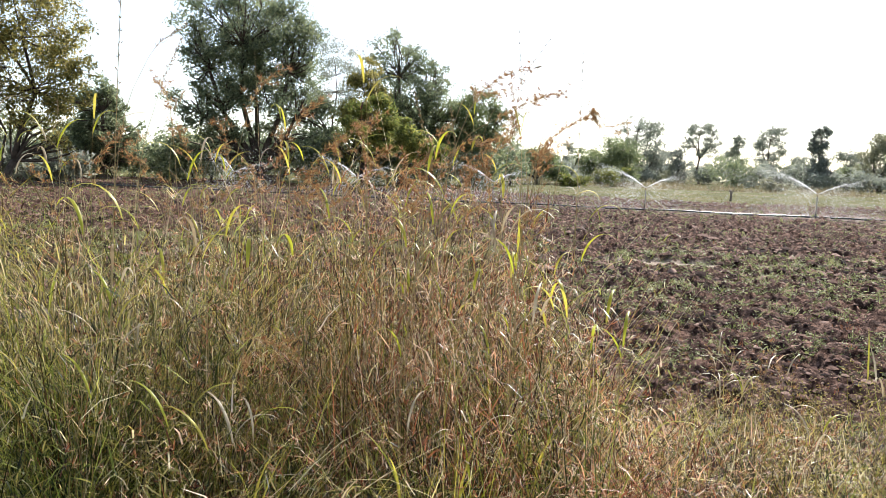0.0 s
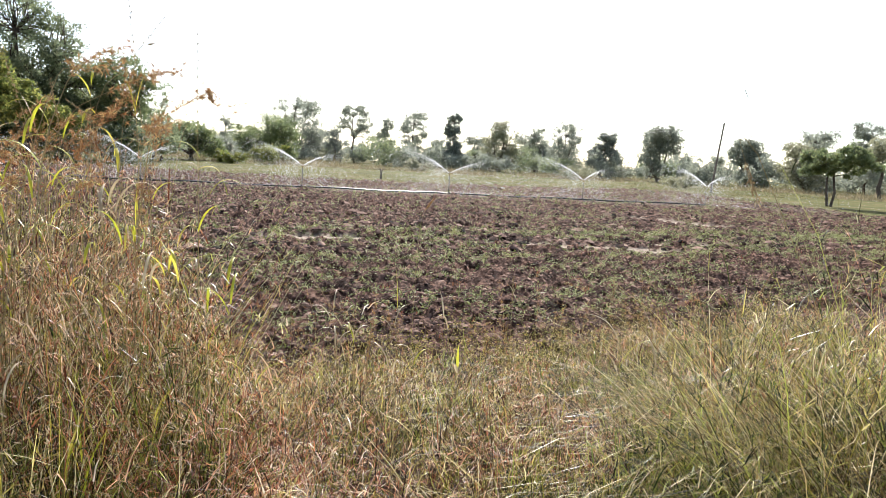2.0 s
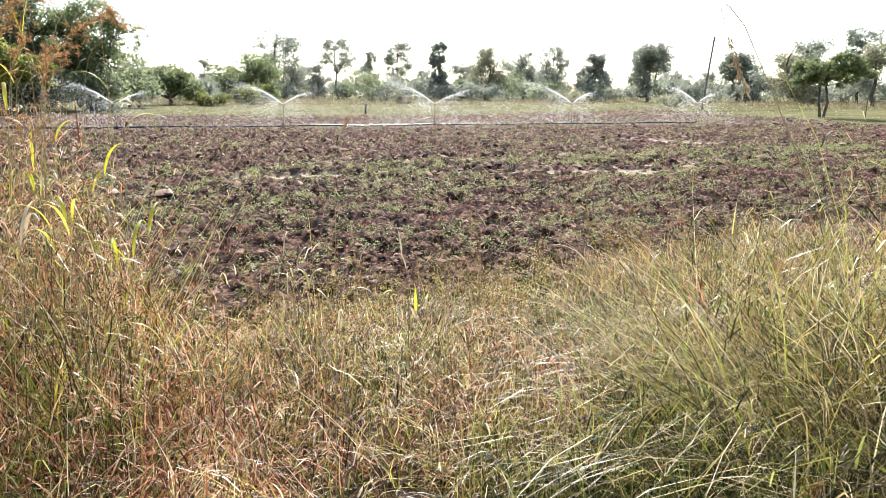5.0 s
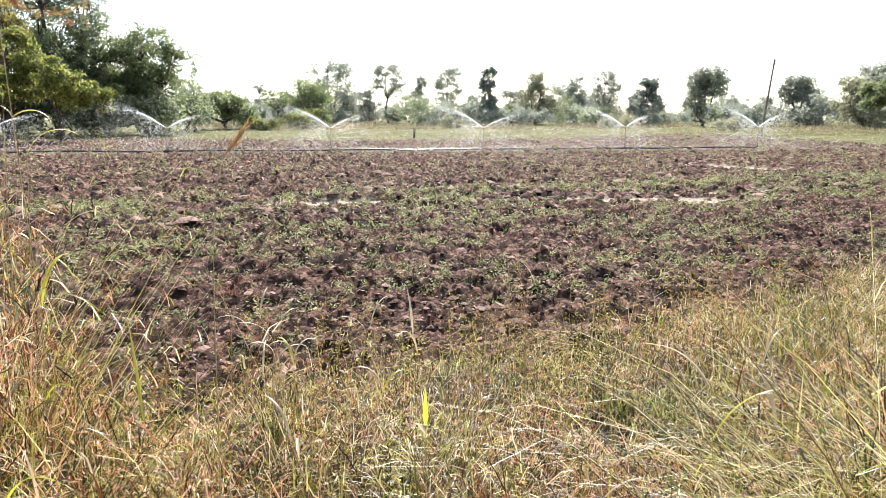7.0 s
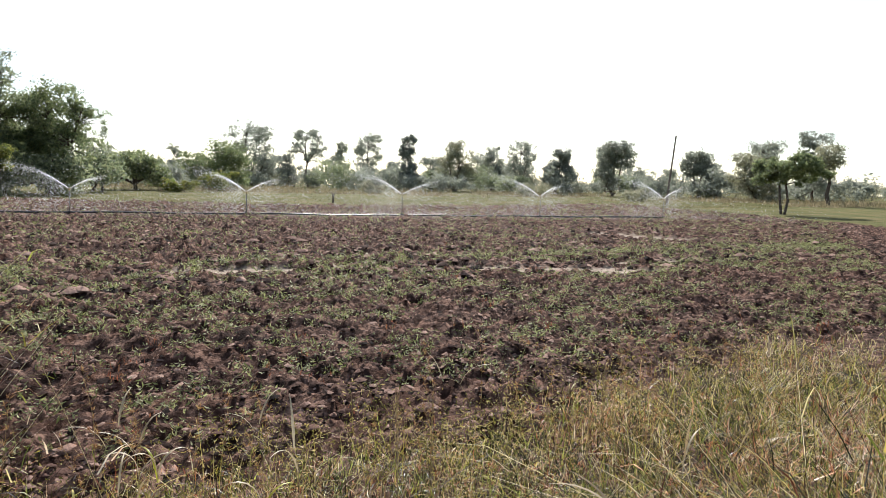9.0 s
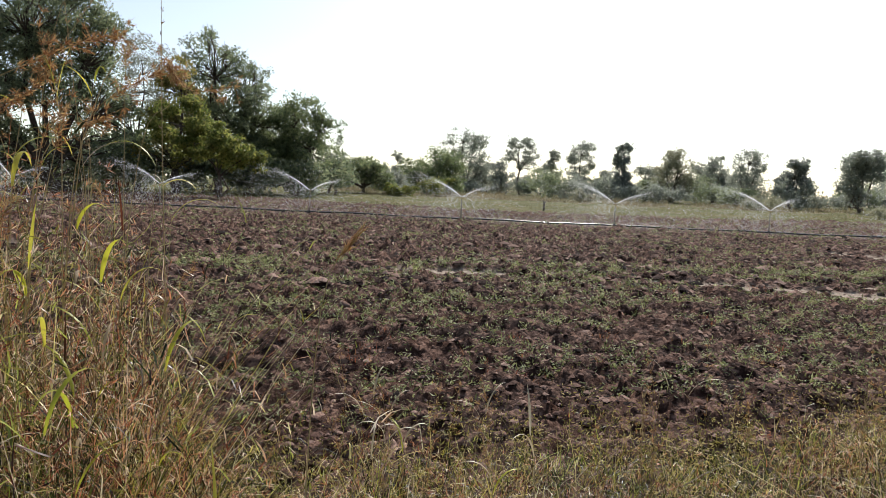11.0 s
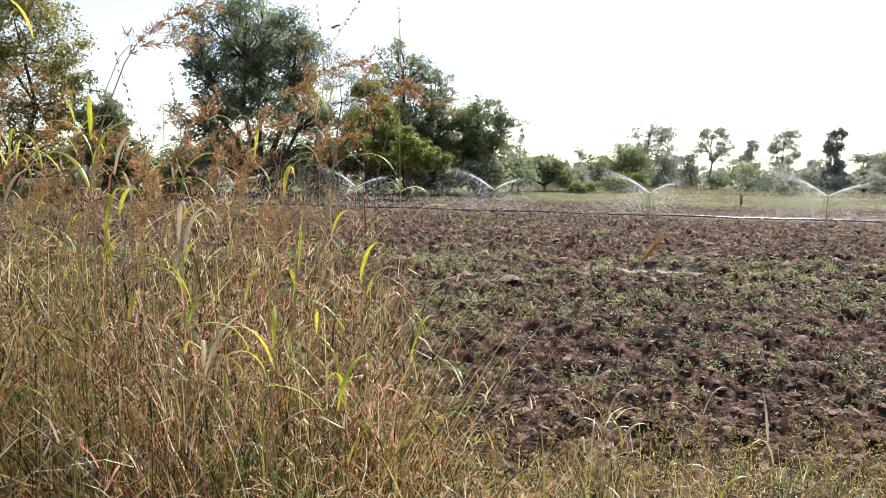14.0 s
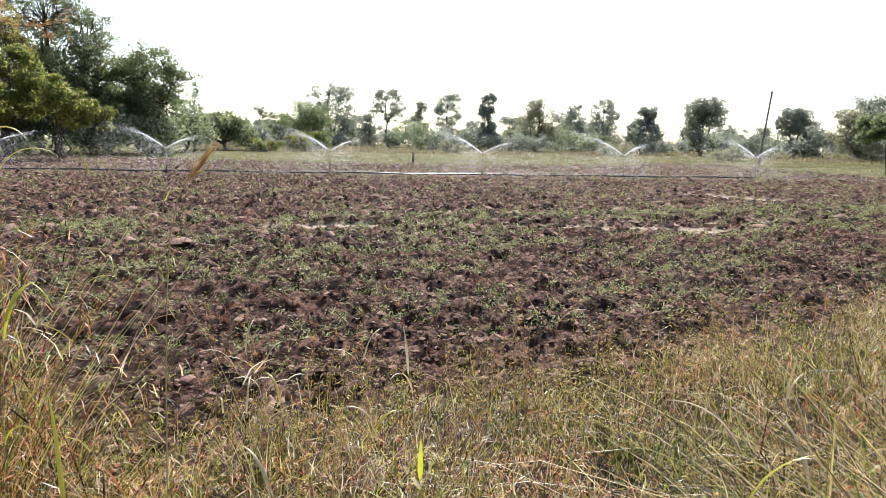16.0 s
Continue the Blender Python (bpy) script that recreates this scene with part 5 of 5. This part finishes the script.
def stalk(points, head="rust", clusters=5, share=0.4, thick=0.0035, leaves=(), rich=1.0, fine=1.0, spread=0.7):
    """A grass stalk: stem, tufts of seed along its upper share, broad leaves (height share, turn, lean, bend, length, width, dry)."""
    stalk_count[0] += 1
    rng = np.random.default_rng(2000 + stalk_count[0])
    base = np.array(points[0], float)
    base[2] = float(ground_z(base[:1], base[1:2])[0])
    local = [np.array(p, float) - base for p in points]
    local[0][2] = -0.02
    line = curve_through(local)
    thing = base_empty("grass_stalk", *base)
    part("stem", tube(line, np.linspace(thick, thick * 0.3, len(line)) * 0.5, 4, False), GRASS_STEM, thing, smooth=True)

    def on(k):
        f = k * (len(line) - 1)
        i = min(int(f), len(line) - 2)
        return line[i] + (line[i + 1] - line[i]) * (f - i), (line[i + 1] - line[i]) / np.linalg.norm(line[i + 1] - line[i])

    if head == "rust":
        for k in np.linspace(1 - share, 1, clusters):
            at, way = on(k)
            tuft = [spray(rng, at, way, int(13 * rich), 0.024 * fine, 0.003 * fine, spread)]
            off = rng.normal(size=3) * 0.5 * spread / 0.7 + way * 0.6
            tip = at + off / np.linalg.norm(off) * rng.uniform(0.025, 0.06) * fine
            tuft += [spray(rng, tip, off * 0.8, int(13 * rich), 0.021 * fine, 0.0027 * fine, spread), tube([at, tip], 0.0006, 4, False)]
            part("seed_tuft", join(tuft), SEED_RUST, thing, "spiky rust-orange seed tuft")
    elif head == "dull":
        bits = []
        for k in np.linspace(1 - share, 1, clusters):
            at, way = on(k)
            bits.append(spray(rng, at, way, 4, 0.016, 0.004, 0.35))
        part("seed_head", join(bits), SEED_DULL, thing, "thin brown line of grass seeds")["kind"] = "stuff"
    for k, az, lean, bend, length, width, dry in leaves:
        at, _ = on(k)
        part("leaf", ribbon(at, az, lean, bend, length, width), LEAF_DRY if dry else LEAF_YELLOW, thing, "bleached dry leaf" if dry else "yellow-green drooping leaf")
    label = {"rust": "arching dry grass stalk with rust-orange seed tufts", "dull": "tall thin grass stalk with brown seeds on top", "": "upright grass stalk with broad drooping leaves"}[head]
    return tagged(thing, label, "grass", "grass stalks on the verge")


def marked_stalks():
    """Those that stand out from the mass."""
    stalk([(1.46, 3.56, 0), (1.46, 3.54, 0.74), (1.44, 3.50, 1.57), (1.43, 3.49, 2.11)], "dull", 12, 0.3, 0.005, [(0.61, 0.0, 0.9, 2.2, 0.14, 0.021, False), (0.61, 3.14, 0.3, 2.8, 0.10, 0.008, True), (0.45, 3.0, 0.5, 2.2, 0.07, 0.016, True)])
    stalk([(0.72, 2.50, 0), (0.80, 2.50, 1.30), (0.88, 2.52, 1.70), (0.97, 2.54, 1.83), (1.07, 2.56, 1.88)], "rust", 9, 0.42, 0.005, [(0.3, 2.8, 0.4, 1.8, 0.2, 0.018, False)], 1.4)
    stalk([(1.10, 3.13, 0), (1.13, 3.17, 1.06), (1.19, 3.18, 1.45), (1.23, 3.18, 1.64)], "rust", 7, 0.2, 0.005, [(0.40, 1.5, 0.1, 0.3, 0.2, 0.013, False), (0.36, 4.5, 0.2, 2.6, 0.2, 0.018, False)], 1.4)
    stalk([(0.62, 2.48, 0), (0.73, 2.49, 1.17), (0.85, 2.55, 1.72), (0.92, 2.59, 1.79), (1.03, 2.62, 1.81)], "rust", 8, 0.3, 0.004)
    stalk([(0.84, 2.93, 0), (0.81, 2.93, 1.25), (0.76, 2.91, 1.52), (0.68, 2.89, 1.82)], "dull", 14, 0.3)
    stalk([(0.88, 2.97, 0), (0.84, 2.96, 1.25), (0.85, 2.94, 1.56), (0.82, 2.93, 1.77)], "dull", 14, 0.3)
    stalk([(-0.35, 2.48, 0), (-0.34, 2.49, 0.72), (-0.32, 2.50, 1.53), (-0.29, 2.50, 2.21)], "dull", 20, 0.42, 0.006, [(0.72, 0.3, 0.9, 1.2, 0.14, 0.012, True), (0.45, 2.6, 0.3, 1.5, 0.2, 0.013, False), (0.5, 5.2, 0.2, 2.0, 0.2, 0.013, True)])
    stalk([(-0.45, 2.66, 0), (-0.40, 2.66, 1.44), (-0.28, 2.65, 1.87), (-0.15, 2.68, 2.01)], "dull", 14, 0.25)
    stalk([(-0.33, 2.71, 0), (-0.33, 2.68, 1.32), (-0.25, 2.67, 1.74), (-0.16, 2.66, 1.95)], "dull", 12, 0.25)
    stalk([(0.86, 3.61, 0), (0.96, 3.61, 1.61), (1.12, 3.60, 1.94), (1.28, 3.59, 2.19)], "dull", 14, 0.28)
    stalk([(1.22, 3.58, 0), (1.34, 3.56, 1.45), (1.46, 3.56, 1.73), (1.67, 3.53, 1.80)], "rust", 6, 0.2)
    stalk([(1.28, 3.49, 0), (1.22, 3.49, 1.21), (1.16, 3.49, 1.81), (1.12, 3.47, 2.22)], "dull", 12, 0.25)
    # rust-headed stalks that arch over one another at the edge of the high grass
    stalk([(0.60, 3.38, 0), (0.72, 3.39, 1.30), (0.87, 3.40, 1.66), (0.97, 3.40, 1.75), (1.11, 3.40, 1.83), (1.23, 3.40, 1.89), (1.32, 3.40, 1.91)], "rust", 15, 0.42, 0.0042, rich=1.5, fine=1.1)
    stalk([(0.66, 3.36, 0), (0.76, 3.37, 1.28), (0.85, 3.38, 1.56), (0.95, 3.39, 1.66), (1.05, 3.40, 1.70), (1.12, 3.40, 1.80)], "rust", 14, 0.42, 0.004, rich=1.4)
    stalk([(1.12, 3.42, 0), (1.17, 3.41, 1.20), (1.23, 3.40, 1.62), (1.35, 3.40, 1.75), (1.46, 3.40, 1.82)], "rust", 11, 0.34, 0.004, rich=1.4, fine=1.1)
    stalk([(1.10, 3.44, 0), (1.19, 3.43, 1.45), (1.34, 3.42, 1.88), (1.42, 3.41, 1.88), (1.47, 3.40, 1.85), (1.49, 3.40, 1.79)], "rust", 9, 0.2, 0.004, rich=1.4, fine=1.1)
    stalk([(1.02, 3.38, 0), (1.08, 3.39, 1.30), (1.13, 3.40, 1.57), (1.21, 3.40, 1.62), (1.29, 3.40, 1.65)], "rust", 9, 0.26, 0.004, rich=1.3)
    stalk([(1.17, 3.40, 0), (1.16, 3.40, 1.34), (1.15, 3.40, 1.66), (1.09, 3.40, 1.92)], "rust", 9, 0.3, 0.004, [(0.72, 0.3, 0.1, 0.4, 0.20, 0.014, False), (0.70, 3.6, 0.1, 0.5, 0.17, 0.012, False)], 1.2)
    stalk([(1.0, 3.42, 0), (1.08, 3.41, 1.5), (1.15, 3.40, 1.97), (1.22, 3.40, 2.03)], "dull", 10, 0.14, 0.003)
    for x, z, az in ((1.49, 1.35, 0.1), (0.89, 1.47, 3.4), (0.92, 1.66, 1.2), (1.02, 1.53, 0.2), (0.66, 1.52, 0.0), (0.57, 1.30, 0.4), (1.44, 1.53, 3.2), (0.78, 1.43, 3.0), (0.82, 1.32, 0.5)):
        stalk([(x - 0.04, 3.42, 0), (x - 0.03, 3.41, z * 0.6), (x, 3.40, z)], "", 0, 0.1, 0.004, [(0.98, az, 0.45, 2.1, 0.2, 0.015, False)])
    for x, y, tx, tz in ((-0.15, 3.02, 0.11, 1.92), (-0.27, 2.96, -0.39, 1.86), (0.03, 3.04, 0.27, 1.80), (0.12, 3.13, 0.36, 1.66), (0.50, 3.25, 0.72, 1.59), (0.36, 3.13, 0.56, 1.62), (0.68, 3.37, 0.88, 1.66), (0.62, 3.43, 0.41, 1.59), (-0.63, 2.78, -0.45, 1.62), (0.80, 3.08, 0.62, 1.51)):
        stalk([(x, y, 0), (x * 0.9 + tx * 0.1, y, tz * 0.6), (x * 0.5 + tx * 0.5, y + 0.02, tz * 0.92), (tx, y + 0.03, tz)], "rust", 10, 0.4, 0.004, rich=1.3)
    rng = np.random.default_rng(91)
    for _ in range(24):
        x, y, z, lean = rng.uniform(-0.1, 1.15), rng.uniform(2.6, 3.6), rng.uniform(1.32, 1.72), rng.uniform(-0.12, 0.28)
        stalk([(x, y, 0), (x + lean * 0.1, y, z * 0.6), (x + lean * 0.5, y + 0.02, z * 0.92), (x + lean, y + 0.03, z)], "rust", int(rng.integers(6, 11)), rng.uniform(0.25, 0.42), 0.0038, rich=1.2, fine=rng.uniform(0.75, 1.1))
    # a red-brown plume, yellow blades and dry leaves close to where one stands
    stalk([(1.86, 1.76, 0), (1.89, 1.76, 0.85), (1.905, 1.765, 1.30), (1.943, 1.77, 1.40)], "rust", 16, 0.16, 0.0022, rich=0.5, fine=0.3, spread=0.15)
    stalk([(1.82, 1.70, 0), (1.815, 1.695, 0.5), (1.81, 1.69, 1.1)], "", 0, 0.1, 0.0025, [(0.98, 2.9, 0.02, 0.15, 0.12, 0.012, False)])
    stalk([(2.50, 2.56, 0), (2.50, 2.55, 0.35), (2.50, 2.55, 0.60)], "", 0, 0.1, 0.004, [(0.97, 1.2, 0.05, 0.2, 0.11, 0.016, False), (0.92, 4.0, 0.6, 0.8, 0.12, 0.018, True)])
    stalk([(2.98, 1.93, 0), (2.96, 1.94, 0.5), (2.93, 1.95, 0.86)], "", 0, 0.1, 0.005, [(0.98, 2.7, 0.5, 1.3, 0.2, 0.014, True), (0.95, 2.2, 0.35, 1.2, 0.19, 0.013, True), (0.8, 5.6, 0.3, 1.2, 0.2, 0.012, False)])
    stalk([(3.24, 2.0, 0), (3.22, 2.0, 0.45), (3.2, 2.0, 0.78)], "", 0, 0.1, 0.004, [(0.97, 2.5, 0.2, 0.5, 0.22, 0.014, True), (0.85, 1.2, 0.4, 1.3, 0.2, 0.012, True)])
    stalk([(3.18, 2.32, 0), (3.19, 2.31, 0.6), (3.19, 2.30, 1.05)], "dull", 8, 0.14, 0.003)
    stalk([(2.66, 2.36, 0), (2.65, 2.34, 0.6), (2.63, 2.32, 1.05)], "dull", 7, 0.12, 0.003)
    stalk([(2.30, 2.75, 0), (2.2, 2.9, 0.4), (2.09, 3.12, 0.72), (1.99, 3.34, 0.94)], "dull", 10, 0.25, 0.004)
    stalk([(2.33, 3.49, 0), (2.32, 3.48, 0.3), (2.31, 3.47, 0.53)], "", 0, 0.1, 0.004, [(0.97, 3.6, 0.1, 2.7, 0.2, 0.012, True), (0.95, 0.4, 0.2, 2.6, 0.18, 0.012, True), (0.9, 1.9, 0.2, 2.2, 0.2, 0.011, False)])
    stalk([(2.28, 3.65, 0), (2.27, 3.65, 0.28), (2.27, 3.65, 0.47)], "", 0, 0.1, 0.004, [(0.97, 3.2, 0.1, 2.7, 0.2, 0.013, True), (0.9, 0.1, 0.3, 2.4, 0.2, 0.012, True)])
    stalk([(2.62, 3.30, 0), (2.62, 3.29, 0.25), (2.61, 3.28, 0.42)], "", 0, 0.1, 0.004, [(0.97, 2.9, 0.1, 2.7, 0.22, 0.013, True), (0.9, 0.3, 0.3, 2.4, 0.2, 0.011, False)])
    for x, y, z in ((2.35, 2.9, 0.62), (2.2, 3.0, 0.6), (2.75, 2.75, 0.66), (2.95, 2.55, 0.7), (2.45, 3.2, 0.55)):
        stalk([(x, y, 0), (x + 0.01, y, z * 0.6), (x + 0.03, y + 0.02, z)], "rust", 9, 0.5, 0.0028, rich=0.6, fine=0.55, spread=0.4)
    # a drooping seed stalk beside the mound
    stalk([(2.62, 0.66, 0), (2.56, 0.72, 0.9), (2.42, 0.9, 1.5), (2.37, 0.96, 1.62), (2.38, 0.95, 1.56), (2.40, 0.92, 1.47)], "dull", 12, 0.2, 0.003)
    # broad yellow-green leaves in the high grass
    hang = ((0.79, 3.06, 1.36), (0.87, 3.16, 1.34), (0.89, 2.86, 1.16), (0.94, 2.76, 1.10), (1.04, 3.15, 1.32), (1.22, 3.34, 1.33), (0.67, 2.85, 1.25), (0.53, 2.84, 1.18), (0.43, 3.03, 1.26), (-0.20, 2.42, 1.32), (-0.20, 2.31, 1.36), (-0.04, 2.81, 1.27), (0.10, 2.64, 1.17), (-0.10, 2.57, 1.18), (-0.30, 2.26, 1.31), (1.07, 3.25, 1.46), (0.21, 2.88, 1.19), (1.53, 3.08, 0.93), (1.26, 2.93, 1.04))
    for x, y, z in hang:
        az, long = rng.uniform(0, 6.28), rng.uniform(0.18, 0.30)
        stalk([(x - 0.03, y + 0.02, 0), (x - 0.02, y + 0.01, z * 0.55), (x, y, z)], "", 0, 0.1, 0.0042, [(0.97, az, 0.3, rng.uniform(1.9, 2.6), long, rng.uniform(0.012, 0.018), False), (0.8, az + 2.4, 0.6, 1.9, 0.17, 0.011, rng.random() < 0.5), (0.62, az + 4.3, 0.5, 1.8, 0.16, 0.010, rng.random() < 0.5)])
    for _ in range(11):
        x, y, z, az = rng.uniform(0.6, 1.6), rng.uniform(2.45, 3.4), rng.uniform(0.8, 1.3), rng.uniform(0, 6.28)
        stalk([(x + 0.03, y, 0), (x + 0.01, y + 0.01, z * 0.55), (x, y, z)], "", 0, 0.1, 0.0036, [(0.96, az, 0.3, rng.uniform(1.7, 2.5), rng.uniform(0.18, 0.3), rng.uniform(0.010, 0.016), False), (0.75, az + 2.6, 0.4, 1.8, 0.2, 0.009, rng.random() < 0.4)])
    # blade clumps low in the front
    for x, y, z, az in ((0.74, 2.02, 0.8, 1.2), (0.89, 2.13, 0.7, 4.0), (0.94, 2.19, 0.7, 0.3), (1.16, 2.42, 0.69, 3.6), (0.30, 2.05, 0.75, 2.2)):
        stalk([(x, y, 0), (x, y - 0.01, z * 0.5), (x + 0.01, y - 0.02, z)], "", 0, 0.1, 0.005, [(0.97, az, 0.1, 2.7, 0.22, 0.007, True), (0.6, az + 3.3, 0.12, 0.9, 0.34, 0.010, False), (0.7, az + 1.6, 0.2, 1.2, 0.3, 0.009, False), (0.5, az + 5.0, 0.15, 0.8, 0.36, 0.010, False)])


marked_stalks()
feeder_pipe([(-15.9, 52.3), (-13.6, 53.9), (-10.9, 56.1)])
feeder_pipe([(-11.4, 65.5), (-8.4, 62.9), (-5.4, 60.7)])


def scattered_stalks():
    rng = np.random.default_rng(88)
    made = 0
    while made < 185:
        x, y = rng.uniform(-2.4, 1.6), rng.uniform(1.9, 4.9)
        if float(tall_cover(np.array([x]), np.array([y]))[0]) < 0.5 or float(path_gap(np.array([x]), np.array([y]))[0]) < 1.15:
            continue
        made += 1
        z, a, reach = float(verge_height(np.array([x]), np.array([y]))[0]) * rng.uniform(0.95, 1.3), rng.uniform(0, 6.28), rng.uniform(0.05, 0.3)
        c, d = math.cos(a) * reach, math.sin(a) * reach
        pts = [(x, y, 0), (x + c * 0.1, y + d * 0.1, z * 0.6), (x + c * 0.45, y + d * 0.45, z * 0.92), (x + c, y + d, z)]
        kind = rng.random()
        if kind < 0.36:
            stalk(pts, "rust", int(rng.integers(5, 9)), rng.uniform(0.2, 0.45), 0.0035, rich=1.0)
        elif kind < 0.52:
            stalk(pts, "dull", 10, 0.25)
        else:
            stalk(pts, "", 0, 0.1, 0.004, [(0.95, a, 0.3, 2.2, rng.uniform(0.16, 0.28), 0.012, rng.random() < 0.35), (0.75, a + 2.5, 0.4, 1.6, 0.24, 0.011, rng.random() < 0.35)])
    for i in range(30):
        x = rng.uniform(1.8, 6.0)
        y = float(near_edge(np.array(x))) - rng.uniform(0.0, 0.9)
        z, a = rng.uniform(0.4, 0.75), rng.uniform(0, 6.28)
        stalk([(x, y, 0), (x + 0.02, y, z * 0.6), (x + 0.05 * math.cos(a), y + 0.05 * math.sin(a), z)], "rust", 7, 0.6, 0.003, rich=0.8, fine=0.8)
    made = 0
    while made < 46:
        x, y = rng.uniform(1.9, 6.0), rng.uniform(1.9, 4.2)
        if float(path_gap(np.array([x]), np.array([y]))[0]) < 0.75:
            continue
        made += 1
        z, a, reach = rng.uniform(0.4, 0.75) + 0.5 * float(mound_cover(np.array([x]), np.array([y]))[0]), rng.uniform(0, 6.28), rng.uniform(0.05, 0.3)
        c, d = math.cos(a) * reach, math.sin(a) * reach
        pts = [(x, y, 0), (x + c * 0.1, y + d * 0.1, z * 0.6), (x + c * 0.45, y + d * 0.45, z * 0.92), (x + c, y + d, z)]
        kind = rng.random()
        if kind < 0.35:
            stalk(pts, "rust", 4, 0.25, 0.003, rich=0.7)
        elif kind < 0.6:
            stalk(pts, "dull", 9, 0.25, 0.003)
        else:
            stalk(pts, "", 0, 0.1, 0.0035, [(0.95, a, 0.3, rng.uniform(0.6, 2.4), rng.uniform(0.12, 0.24), 0.009, True), (0.7, a + 2.5, 0.4, 1.6, 0.2, 0.008, True)])


scattered_stalks()
